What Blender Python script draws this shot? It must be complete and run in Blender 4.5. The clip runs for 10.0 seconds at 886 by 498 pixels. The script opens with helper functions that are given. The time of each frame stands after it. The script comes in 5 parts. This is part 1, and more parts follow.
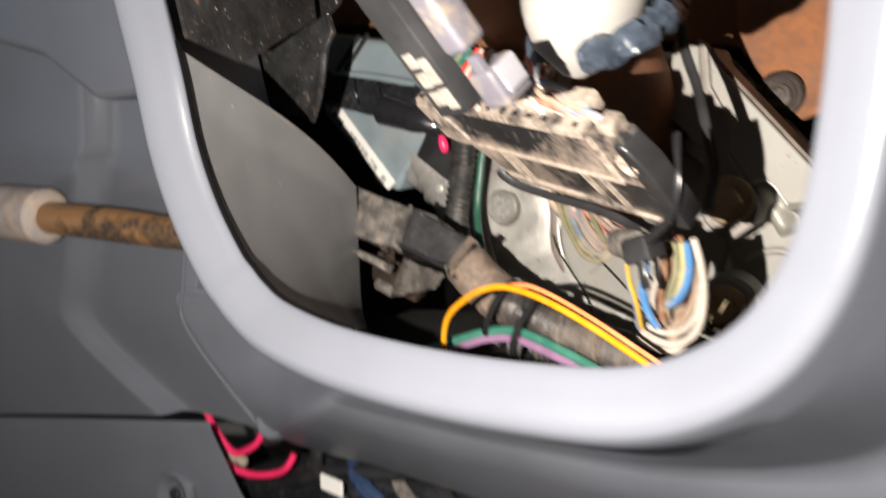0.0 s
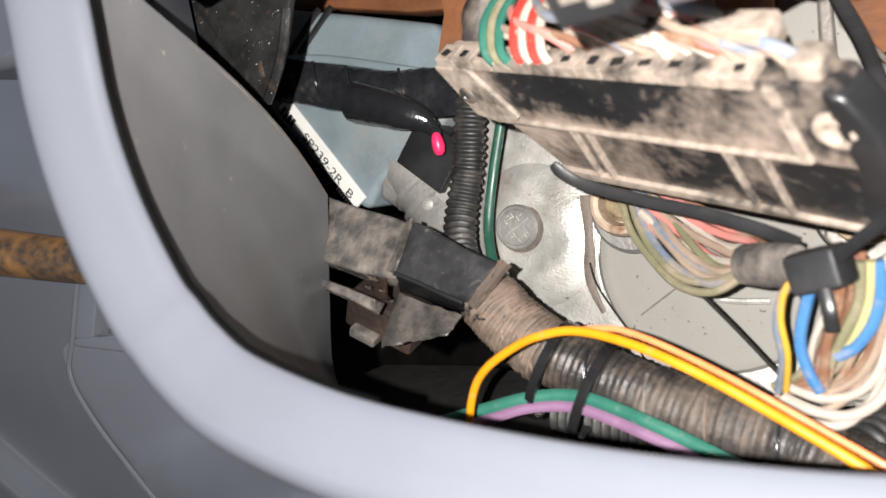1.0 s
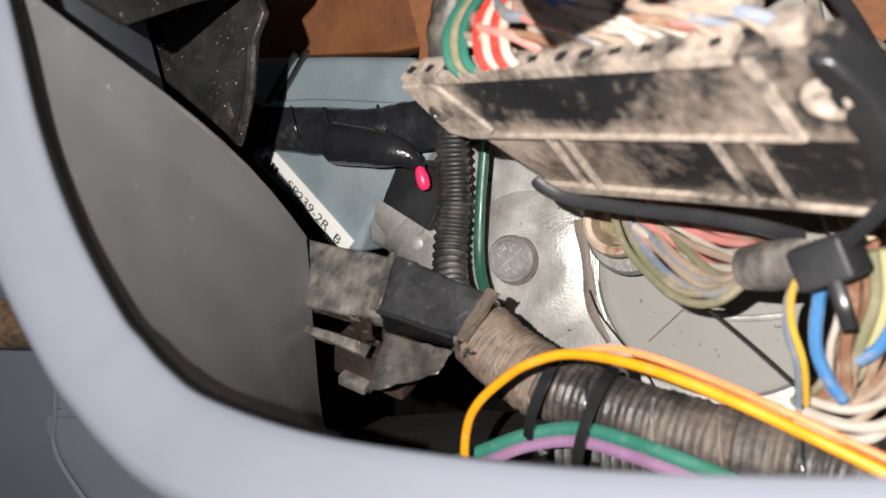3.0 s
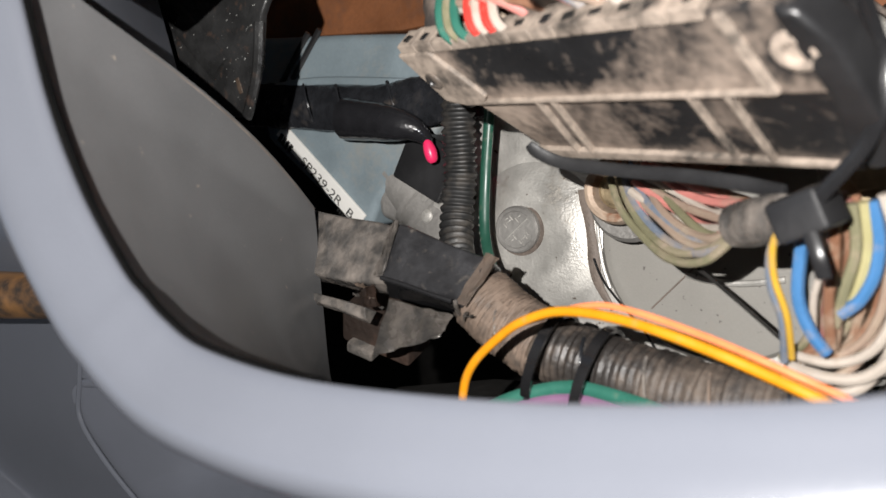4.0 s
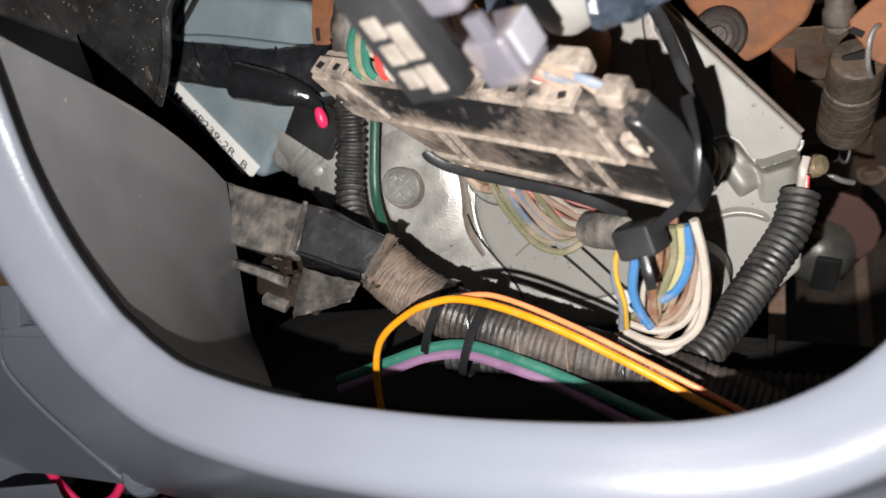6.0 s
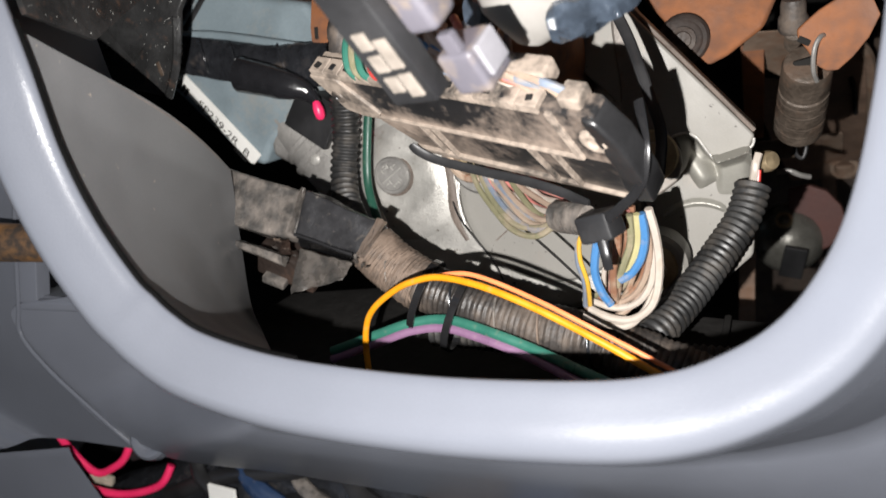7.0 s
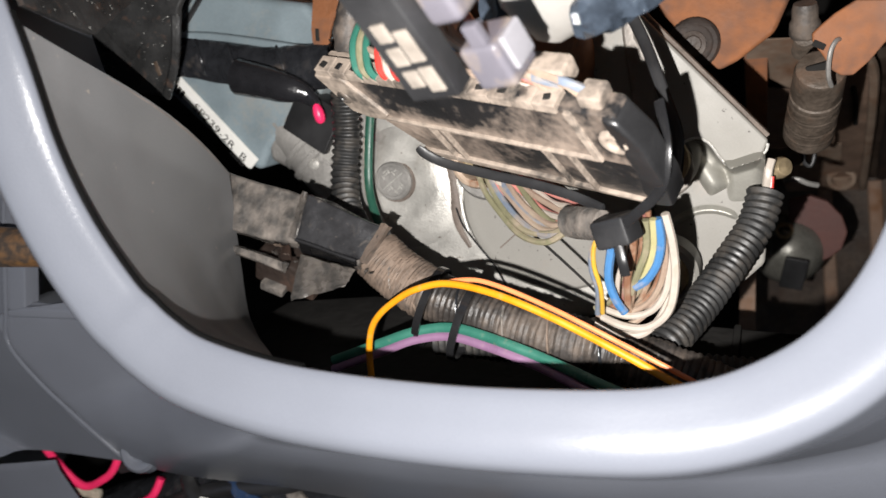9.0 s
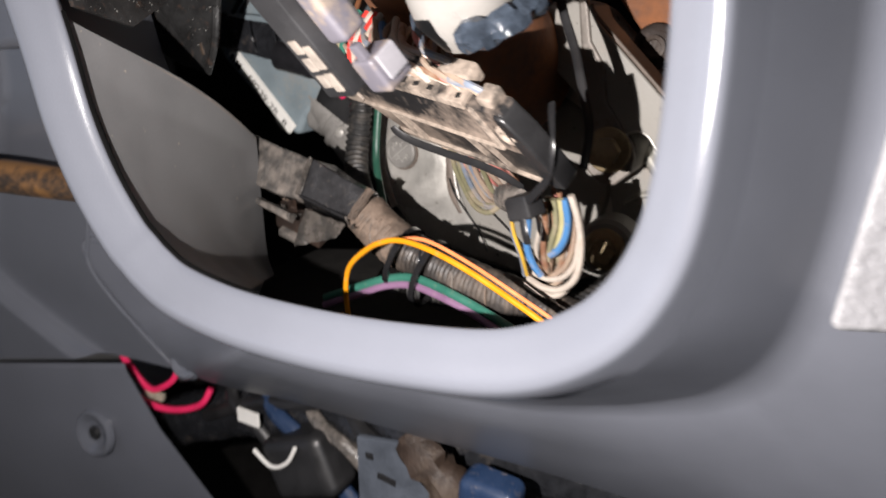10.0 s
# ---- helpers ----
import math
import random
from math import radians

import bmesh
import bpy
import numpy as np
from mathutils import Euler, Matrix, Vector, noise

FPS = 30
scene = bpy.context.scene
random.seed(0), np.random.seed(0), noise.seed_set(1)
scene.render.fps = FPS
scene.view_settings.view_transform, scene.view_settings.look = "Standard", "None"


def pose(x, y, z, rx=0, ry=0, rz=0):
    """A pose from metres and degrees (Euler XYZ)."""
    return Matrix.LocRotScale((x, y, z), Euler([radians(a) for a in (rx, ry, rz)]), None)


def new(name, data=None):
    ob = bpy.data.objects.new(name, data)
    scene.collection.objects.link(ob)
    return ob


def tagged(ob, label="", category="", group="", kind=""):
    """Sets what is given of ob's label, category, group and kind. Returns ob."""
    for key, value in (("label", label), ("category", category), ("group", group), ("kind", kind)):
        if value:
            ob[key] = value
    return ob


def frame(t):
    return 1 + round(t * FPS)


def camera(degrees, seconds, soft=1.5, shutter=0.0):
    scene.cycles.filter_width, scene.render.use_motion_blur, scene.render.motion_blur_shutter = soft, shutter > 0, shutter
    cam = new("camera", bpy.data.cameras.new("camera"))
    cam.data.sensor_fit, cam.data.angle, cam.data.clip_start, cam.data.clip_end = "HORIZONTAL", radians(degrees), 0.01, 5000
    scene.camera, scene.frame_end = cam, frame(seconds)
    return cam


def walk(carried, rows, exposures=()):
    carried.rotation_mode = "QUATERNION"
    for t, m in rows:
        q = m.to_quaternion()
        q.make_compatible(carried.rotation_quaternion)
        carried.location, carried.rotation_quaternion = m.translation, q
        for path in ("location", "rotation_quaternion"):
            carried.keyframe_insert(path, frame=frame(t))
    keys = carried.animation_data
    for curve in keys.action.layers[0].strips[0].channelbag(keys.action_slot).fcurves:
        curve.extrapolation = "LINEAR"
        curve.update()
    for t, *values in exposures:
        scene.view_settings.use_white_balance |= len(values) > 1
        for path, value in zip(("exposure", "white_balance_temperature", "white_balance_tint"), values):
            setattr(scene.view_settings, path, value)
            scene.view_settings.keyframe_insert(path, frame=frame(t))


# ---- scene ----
cam = camera(54.31, 10.0, shutter=0.5)
cam.data.dof.use_dof, cam.data.dof.focus_distance, cam.data.dof.aperture_fstop = True, 0.29, 16.0
PATH = [
    (0.0, 0.1545, -0.1287, 1.1426, 53.20, 21.13, 29.95),
    (0.3, 0.1134, -0.1170, 1.1362, 55.51, 20.44, 27.42),
    (0.5, 0.0915, -0.1075, 1.1199, 55.96, 18.72, 26.07),
    (1.0, 0.0659, -0.0867, 1.0911, 54.82, 17.06, 24.46),
    (1.5, 0.0478, -0.0830, 1.0928, 53.27, 17.02, 22.10),
    (2.0, 0.0451, -0.0755, 1.0816, 52.78, 16.05, 20.84),
    (2.2, 0.0483, -0.0753, 1.0784, 55.07, 16.25, 20.74),
    (3.3, 0.0718, -0.0783, 1.0669, 59.09, 22.28, 24.16),
    (3.5, 0.0742, -0.0786, 1.0629, 58.98, 22.33, 24.82),
    (4.0, 0.0769, -0.0817, 1.0668, 58.63, 22.64, 25.20),
    (4.5, 0.0835, -0.0940, 1.0749, 57.69, 22.05, 24.54),
    (5.0, 0.0819, -0.0909, 1.0887, 50.49, 20.13, 19.24),
    (5.3, 0.0781, -0.0903, 1.1028, 48.86, 19.00, 17.71),
    (5.5, 0.0766, -0.0929, 1.1129, 46.77, 17.86, 16.02),
    (5.7, 0.0789, -0.0913, 1.1214, 45.37, 17.56, 15.13),
    (7.0, 0.1001, -0.1093, 1.1488, 43.84, 16.78, 15.39),
    (7.5, 0.0857, -0.1222, 1.1461, 44.55, 15.07, 14.96),
    (8.0, 0.0634, -0.1150, 1.1339, 44.68, 13.96, 11.86),
    (8.5, 0.0707, -0.1003, 1.1384, 44.29, 14.37, 11.89),
    (9.0, 0.0899, -0.1077, 1.1436, 44.54, 15.81, 14.87),
    (9.5, 0.1048, -0.1119, 1.1575, 44.31, 16.49, 17.60),
    (10.0, 0.1697, -0.1226, 1.1645, 44.84, 18.88, 24.29),
]
walk(cam, [(t, pose(x, y, z, rx, ry, rz)) for t, x, y, z, rx, ry, rz in PATH],
     exposures=[(0, 0.14, 7000, 11), (0.5, 0.12, 6800, 10), (1, 0.13, 6500, 10), (1.5, -0.1, 6500, 10), (2, 0.02, 6500, 10), (3.5, -0.22, 6500, 10), (4.5, -0.42, 6400, 10), (5.5, -0.36, 6400, 10), (7, -0.18, 6400, 10), (7.5, -0.28, 6400, 10), (8, -0.28, 6400, 10), (8.5, -0.08, 6450, 10), (9, -0.13, 6450, 10), (9.5, -0.17, 6450, 10), (10, -0.25, 6600, 14)])

# ---- world and light ----
world = bpy.data.worlds.new("world")
scene.world = world
world.use_nodes = True
wn = world.node_tree
sky = wn.nodes.new("ShaderNodeTexSky")
sky.sky_type, sky.sun_disc = "NISHITA", False
sky.sun_elevation, sky.sun_rotation = radians(38), radians(200)
wn.links.new(sky.outputs[0], wn.nodes["Background"].inputs[0])
wn.nodes["Background"].inputs[1].default_value = 0.10

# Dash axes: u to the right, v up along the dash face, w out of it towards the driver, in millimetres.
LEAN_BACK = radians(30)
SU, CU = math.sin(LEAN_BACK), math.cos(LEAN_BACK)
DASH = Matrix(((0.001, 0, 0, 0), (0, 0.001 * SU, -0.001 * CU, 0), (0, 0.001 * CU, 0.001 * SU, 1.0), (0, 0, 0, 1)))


# Warps the points behind the opening so that they fit the camera's view.
VIEW_WARP = Matrix(((1.1588, -0.0298, -0.0825, -8.09), (0.0202, 1.1271, -0.0027, 0.54), (0.0513, -0.0503, 1.0581, -4.52), (-0.000143, -0.000502, -0.001112, 1)))


def settled_point(p):
    q = VIEW_WARP @ Vector((*p, 1))
    return q.xyz / q.w


def settle(bm):
    for vert in bm.verts:
        vert.co = settled_point(vert.co)
    return bm


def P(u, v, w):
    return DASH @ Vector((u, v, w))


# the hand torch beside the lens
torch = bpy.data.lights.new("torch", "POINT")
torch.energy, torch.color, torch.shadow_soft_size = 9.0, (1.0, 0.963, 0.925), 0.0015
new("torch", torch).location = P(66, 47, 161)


# ---- materials ----
def shade(name, base, rough=0.5, metal=0.0, vary=0.15, size=0.02, bump=0.1, grain=0.0015, dust=None, dust_at=0.5, dust_soft=0.12,
          dust_size=0.03, dust_grain=0.35, drift=None, spots=None, spot_at=0.72, spot_size=0.006, coat=0.0, rvary=0.15, gloss=0.5):
    """A surface with two scales of variation, a relief, and dust or spots of another colour on it."""
    m = bpy.data.materials.new(name)
    m.use_nodes = True
    nt = m.node_tree
    N, L = nt.nodes, nt.links
    b = N["Principled BSDF"]
    b.inputs["Metallic"].default_value = metal
    b.inputs["Coat Weight"].default_value = coat
    b.inputs["Specular IOR Level"].default_value = gloss
    where = N.new("ShaderNodeTexCoord").outputs["Object"]

    def noisy(scale, detail=4.0):
        t = N.new("ShaderNodeTexNoise")
        t.inputs["Scale"].default_value, t.inputs["Detail"].default_value = scale, detail
        L.new(where, t.inputs["Vector"])
        return t.outputs["Fac"]

    def ramp(fac, lo, hi, a=0.0, c=1.0):
        r = N.new("ShaderNodeMapRange")
        r.inputs[1].default_value, r.inputs[2].default_value, r.inputs[3].default_value, r.inputs[4].default_value = lo, hi, a, c
        L.new(fac, r.inputs[0])
        return r.outputs[0]

    def mix(fac, a, c):
        x = N.new("ShaderNodeMix")
        x.data_type = "RGBA"
        L.new(fac, x.inputs[0])
        for v, s in ((a, x.inputs[6]), (c, x.inputs[7])):
            if isinstance(v, tuple):
                s.default_value = (*v, 1)
            else:
                L.new(v, s)
        return x.outputs[2]

    big, fine = noisy(1 / size), noisy(1 / grain, 6.0)
    dark, light = tuple(max(0, c * (1 - vary)) for c in base), tuple(min(1, c * (1 + vary)) for c in base)
    col = mix(ramp(big, 0.3, 0.7), dark, light)
    col2 = N.new("ShaderNodeMix")
    col2.data_type, col2.blend_type = "RGBA", "MULTIPLY"
    col2.inputs[0].default_value = 0.6
    L.new(col, col2.inputs[6])
    L.new(mix(ramp(fine, 0.3, 0.7), (1 - vary,) * 3, (1.0,) * 3), col2.inputs[7])
    col = col2.outputs[2]
    rgh = ramp(big, 0.3, 0.7, max(0.03, rough - rvary), min(1, rough + rvary))
    if dust:
        t = N.new("ShaderNodeMath")
        t.operation = "ADD"
        L.new(ramp(noisy(1 / dust_size, 5.0), dust_at - dust_soft, dust_at + dust_soft), t.inputs[0])
        L.new(ramp(noisy(1 / (grain * 2), 3.0), 0.35, 0.75, -dust_grain, dust_grain * 0.6), t.inputs[1])
        for way, lo, hi, amount in drift or ():
            dot = N.new("ShaderNodeVectorMath")
            dot.operation = "DOT_PRODUCT"
            L.new(where, dot.inputs[0])
            dot.inputs[1].default_value = way
            more = N.new("ShaderNodeMath")
            more.operation = "ADD"
            L.new(t.outputs[0], more.inputs[0])
            L.new(ramp(dot.outputs["Value"], lo, hi, 0.0, amount), more.inputs[1])
            t = more
        t.use_clamp = True
        col = mix(t.outputs[0], col, dust)
        r2 = N.new("ShaderNodeMath")
        r2.operation = "MAXIMUM"
        L.new(rgh, r2.inputs[0])
        L.new(ramp(t.outputs[0], 0, 1, 0, 0.9), r2.inputs[1])
        rgh = r2.outputs[0]
    if spots:
        col = mix(ramp(noisy(1 / spot_size, 2.0), spot_at, spot_at + 0.05), col, spots)
    L.new(col, b.inputs["Base Color"])
    L.new(rgh, b.inputs["Roughness"])
    if bump:
        bp = N.new("ShaderNodeBump")
        bp.inputs["Strength"].default_value, bp.inputs["Distance"].default_value = bump, grain * 0.4
        L.new(fine, bp.inputs["Height"])
        L.new(bp.outputs[0], b.inputs["Normal"])
    return m


SAND = (0.33, 0.27, 0.22)
GREY = shade("grey_dash_plastic", (0.104, 0.111, 0.130), 0.20, vary=0.06, size=0.05, bump=0.2, grain=0.0006, rvary=0.03, gloss=0.5)
GREY_MATT = shade("grained_dash_plastic", (0.122, 0.130, 0.152), 0.36, vary=0.08, size=0.05, bump=0.3, grain=0.0006, rvary=0.06, spots=(0.2, 0.19, 0.18), spot_at=0.80, spot_size=0.004)
CLOTH = shade("grey_cloth", (0.32, 0.32, 0.32), 0.9, vary=0.15, size=0.1, bump=0.3, grain=0.002)
GREY_DARK = shade("dark_grey_plastic", (0.126, 0.127, 0.129), 0.42, vary=0.12, size=0.03, bump=0.15, grain=0.0007, spots=(0.25, 0.22, 0.19), spot_at=0.735, spot_size=0.0028)
EDGE = shade("dusty_panel_edge", (0.17, 0.145, 0.125), 0.6, vary=0.3, size=0.008, bump=0.2)
PEBBLED = shade("pebbled_grey_vinyl", (0.26, 0.26, 0.27), 0.4, vary=0.1, size=0.02, bump=1.0, grain=0.003)
BLACK = shade("black_plastic", (0.018, 0.018, 0.019), 0.4, vary=0.3, size=0.02, bump=0.1, grain=0.001)
BLACK_DUSTY = shade("dusty_black_plastic", (0.016, 0.016, 0.017), 0.42, vary=0.3, size=0.02, bump=0.12, grain=0.0012, dust=SAND, dust_at=0.60, dust_soft=0.085, dust_size=0.026, dust_grain=0.2)
BLACK_SANDY = shade("sand_covered_plastic", (0.03, 0.028, 0.026), 0.6, vary=0.3, bump=0.3, grain=0.0012, dust=SAND, dust_at=0.38, dust_soft=0.12, dust_size=0.015)
TAPE = shade("black_tape", (0.020, 0.021, 0.024), 0.20, vary=0.3, size=0.01, bump=0.5, grain=0.005, dust=(0.11, 0.09, 0.075), dust_at=0.72, dust_soft=0.12, dust_size=0.012)
TAPE_GLOSS = shade("glossy_black_tape", (0.016, 0.016, 0.018), 0.12, vary=0.2, size=0.01, bump=0.25, grain=0.004)
COLLAR = shade("scuffed_grey_tape", (0.030, 0.030, 0.032), 0.18, vary=0.35, size=0.006, bump=0.35, grain=0.002, dust=(0.15, 0.13, 0.11), dust_at=0.68, dust_soft=0.1, dust_size=0.005)
TAPE_DUSTY = shade("dusty_tape", (0.085, 0.080, 0.075), 0.24, vary=0.4, size=0.008, bump=0.6, grain=0.0026, dust=(0.25, 0.215, 0.185), dust_at=0.60, dust_soft=0.34, dust_size=0.007, dust_grain=0.3)
CONDUIT = shade("black_conduit", (0.020, 0.020, 0.020), 0.5, vary=0.3, bump=0.15, dust=(0.075, 0.065, 0.055), dust_at=0.60, dust_soft=0.2, dust_size=0.008)
CONDUIT_DUSTY = shade("brown_dusty_conduit", (0.040, 0.035, 0.032), 0.5, vary=0.4, bump=0.45, grain=0.0016, dust=(0.125, 0.098, 0.078), dust_at=0.56, dust_soft=0.16, dust_size=0.011)
TAPE_TAN = shade("tan_cloth_tape", (0.17, 0.125, 0.095), 0.7, vary=0.3, size=0.006, bump=0.5, grain=0.0012, dust=(0.05, 0.043, 0.038), dust_at=0.58, dust_soft=0.15, dust_size=0.009)
ALLOY = shade("cast_alloy", (0.53, 0.515, 0.48), 0.40, 0.55, vary=0.14, size=0.012, bump=0.4, grain=0.0009, dust=(0.28, 0.25, 0.21), dust_at=0.70, dust_soft=0.12, dust_size=0.02, spots=(0.13, 0.10, 0.08), spot_at=0.71, spot_size=0.0018)
ALLOY_MATT = shade("matt_cast_alloy", (0.24, 0.23, 0.208), 0.6, 0.1, vary=0.1, size=0.03, bump=0.2, grain=0.0006, dust=(0.24, 0.21, 0.18), dust_at=0.68, dust_soft=0.12, dust_size=0.02, spots=(0.06, 0.05, 0.045), spot_at=0.70, spot_size=0.0022)
ALLOY_SATIN = shade("satin_cast_alloy", (0.33, 0.32, 0.285), 0.46, 0.35, vary=0.12, size=0.02, bump=0.3, grain=0.0008, spots=(0.08, 0.07, 0.06), spot_at=0.74, spot_size=0.002)
# Brown for grimy casting lines, and for the painted shadow round the plug.
GRIME_SHADE = shade("brown_grime_and_shade", (0.15, 0.12, 0.10), 0.6, 0.1, vary=0.3, size=0.008, bump=0.5, grain=0.001)
ALLOY_DULL = shade("dull_alloy", (0.27, 0.26, 0.245), 0.5, 0.4, vary=0.2, size=0.015, bump=0.4, grain=0.0015)
STEEL_BLUE = shade("pale_blue_painted_steel", (0.21, 0.26, 0.285), 0.5, 0.1, vary=0.14, size=0.02, bump=0.15, grain=0.0012, dust=(0.27, 0.27, 0.25), dust_at=0.60, dust_soft=0.15)
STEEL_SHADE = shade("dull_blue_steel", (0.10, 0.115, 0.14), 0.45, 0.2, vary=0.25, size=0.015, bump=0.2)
SEAT = shade("rusted_seat_ring", (0.42, 0.32, 0.24), 0.5, 0.2, vary=0.2, size=0.005, bump=0.2, dust=(0.2, 0.08, 0.035), dust_at=0.6, dust_soft=0.1, dust_size=0.006)
STEEL_WORN = shade("worn_bracket_steel", (0.20, 0.18, 0.16), 0.5, 0.35, vary=0.15, size=0.012, bump=0.2, dust=(0.14, 0.09, 0.06), dust_at=0.62, dust_soft=0.12, dust_size=0.012)
BRASS = shade("yellow_zinc", (0.36, 0.28, 0.17), 0.42, 0.6, vary=0.2, size=0.006, bump=0.2)
RUST = shade("rusty_primer", (0.25, 0.093, 0.034), 0.75, vary=0.25, size=0.025, bump=0.35, grain=0.0018, dust=(0.11, 0.055, 0.035), dust_at=0.56, dust_soft=0.16, dust_size=0.03)
# Darker copy of the rusted steel, with shade put into its colour.
RUST_BLACK = shade("shaded_rusty_steel", (0.022, 0.013, 0.009), 0.7, vary=0.4, size=0.02, bump=0.5, grain=0.002, dust=(0.050, 0.025, 0.015), dust_at=0.60, dust_soft=0.12)
RUST_DARK = shade("brown_rusted_steel", (0.040, 0.025, 0.017), 0.6, 0.0, vary=0.4, size=0.012, bump=0.5, grain=0.002, dust=(0.085, 0.062, 0.045), dust_at=0.55, dust_soft=0.12)
STEEL_SANDY = shade("sandy_rusted_steel", (0.32, 0.235, 0.175), 0.7, vary=0.3, size=0.02, bump=0.35, grain=0.002, dust=(0.20, 0.10, 0.055), dust_at=0.60, dust_soft=0.14, dust_size=0.025)
STEEL_BROWN = shade("brown_footwell_steel", (0.27, 0.18, 0.13), 0.75, vary=0.35, size=0.03, bump=0.4, grain=0.003, dust=(0.20, 0.10, 0.05), dust_at=0.62, dust_soft=0.1, dust_size=0.03)
PLUM = shade("plum_primed_steel", (0.115, 0.048, 0.04), 0.6, vary=0.2, size=0.02, bump=0.2, grain=0.002)
BARREL = shade("brown_lock_metal", (0.105, 0.082, 0.064), 0.55, 0.2, vary=0.3, size=0.008, bump=0.6, grain=0.002, dust=(0.12, 0.075, 0.05), dust_at=0.58, dust_soft=0.12, dust_size=0.012)
DOME = shade("greasy_grey_metal", (0.17, 0.165, 0.145), 0.30, 0.4, vary=0.25, size=0.015, bump=0.2, grain=0.002)
BROWN_ROD = shade("brown_varnished_rod", (0.23, 0.115, 0.04), 0.4, vary=0.2, size=0.03, bump=0.1, dust=(0.03, 0.02, 0.014), dust_at=0.55, dust_soft=0.05, dust_size=0.03)
BLACK_SPECKLED = shade("speckled_black_steel", (0.02, 0.02, 0.02), 0.35, vary=0.3, size=0.01, bump=0.3, grain=0.002, dust=(0.16, 0.08, 0.045), dust_at=0.72, dust_soft=0.05, dust_size=0.01, spots=(0.3, 0.3, 0.28), spot_at=0.7, spot_size=0.0016)
# Black of the strip that stands in for shade behind the lip.
SHADE_BLACK = shade("shade_black", (0.004, 0.004, 0.004), 0.95, vary=0.3, bump=0.5, grain=0.001, gloss=0.02)
# Near-black: puts the dark of unlit depths and openings into the colour.
DARKNESS = shade("near_black", (0.02, 0.019, 0.018), 0.9, vary=0.3, bump=0.3, grain=0.004, gloss=0.1)
LABEL_DUSTY = shade("dusty_cream_plastic", (0.42, 0.38, 0.30), 0.6, vary=0.3, size=0.006, bump=0.3)
LABEL = shade("white_label", (0.75, 0.74, 0.70), 0.5, vary=0.05, bump=0.02)
INK = shade("black_ink", (0.015, 0.015, 0.015), 0.6, vary=0.05, bump=0.0)
CREAM = shade("milky_plastic", (0.23, 0.22, 0.205), 0.4, vary=0.06, bump=0.1)
FILM = shade("blue_grey_film", (0.035, 0.045, 0.06), 0.15, vary=0.4, size=0.006, bump=0.6, grain=0.003)
SANDSTONE = shade("sand_filled_pocket", (0.19, 0.165, 0.14), 0.8, vary=0.2, size=0.004, bump=0.3)
LILAC = shade("pale_lilac_plastic", (0.09, 0.085, 0.10), 0.4, vary=0.1, bump=0.1, dust=(0.17, 0.135, 0.105), dust_at=0.55, dust_size=0.008)
COLLAR_PALE = shade("dusty_pale_rubber", (0.26, 0.225, 0.205), 0.7, vary=0.2, size=0.008, bump=0.4, grain=0.001, dust=(0.36, 0.28, 0.22), dust_at=0.55, dust_size=0.01)
LILAC_PALE = shade("white_lilac_plastic", (0.20, 0.195, 0.21), 0.35, vary=0.15, bump=0.1)


def cable(name, rgb, dusty=0.62):
    return shade(name, rgb, 0.35, vary=0.12, size=0.01, bump=0.05, dust=(0.3, 0.24, 0.18), dust_at=dusty, dust_soft=0.15, dust_size=0.012)


YELLOW, ORANGE = cable("yellow_cable", (0.62, 0.245, 0.008), 0.8), cable("orange_cable", (0.75, 0.22, 0.08), 0.8)
GREEN, GREEN2 = cable("green_cable", (0.018, 0.075, 0.050), 0.85), cable("sea_green_cable", (0.028, 0.13, 0.095), 0.9)
PINK, PURPLE = cable("pink_cable", (0.50, 0.19, 0.165)), cable("purple_cable", (0.20, 0.11, 0.19), 0.9)
BLUE, WHITE = cable("blue_cable", (0.055, 0.165, 0.35), 0.66), cable("white_cable", (0.42, 0.37, 0.32), 0.6)
TAN, OLIVE = cable("tan_cable", (0.3, 0.22, 0.17), 0.55), cable("olive_cable", (0.19, 0.18, 0.11), 0.6)
SLATE, BROWN = cable("slate_cable", (0.16, 0.19, 0.24), 0.55), cable("brown_cable", (0.2, 0.1, 0.06), 0.6)
MAGENTA, RED = cable("magenta_cable", (0.85, 0.03, 0.13), 0.95), cable("red_cable", (0.6, 0.04, 0.03), 0.8)
OCHRE = cable("ochre_cable", (0.55, 0.33, 0.04), 0.7)
PINK_DULL, OLIVE_PALE = cable("dull_pink_cable", (0.24, 0.10, 0.085), 0.62), cable("pale_olive_cable", (0.36, 0.33, 0.17), 0.62)
TIE = shade("glossy_black_nylon", (0.014, 0.014, 0.015), 0.22, vary=0.2, bump=0.05)
NAVY = cable("navy_cable", (0.02, 0.04, 0.09), 0.8)


# ---- building ----
def thing(name, at, label, category, group="", kind=""):
    ob = new(name)
    ob.location, ob.empty_display_size = P(*settled_point(at)), 0.01
    return tagged(ob, label, category, group, kind)


def root(ob):
    while ob.parent:
        ob = ob.parent
    return ob


def even(ob):
    """Keeps broad faces flat beside their rounded edges."""
    w = ob.modifiers.new("even", "WEIGHTED_NORMAL")
    w.keep_sharp, w.weight = True, 100


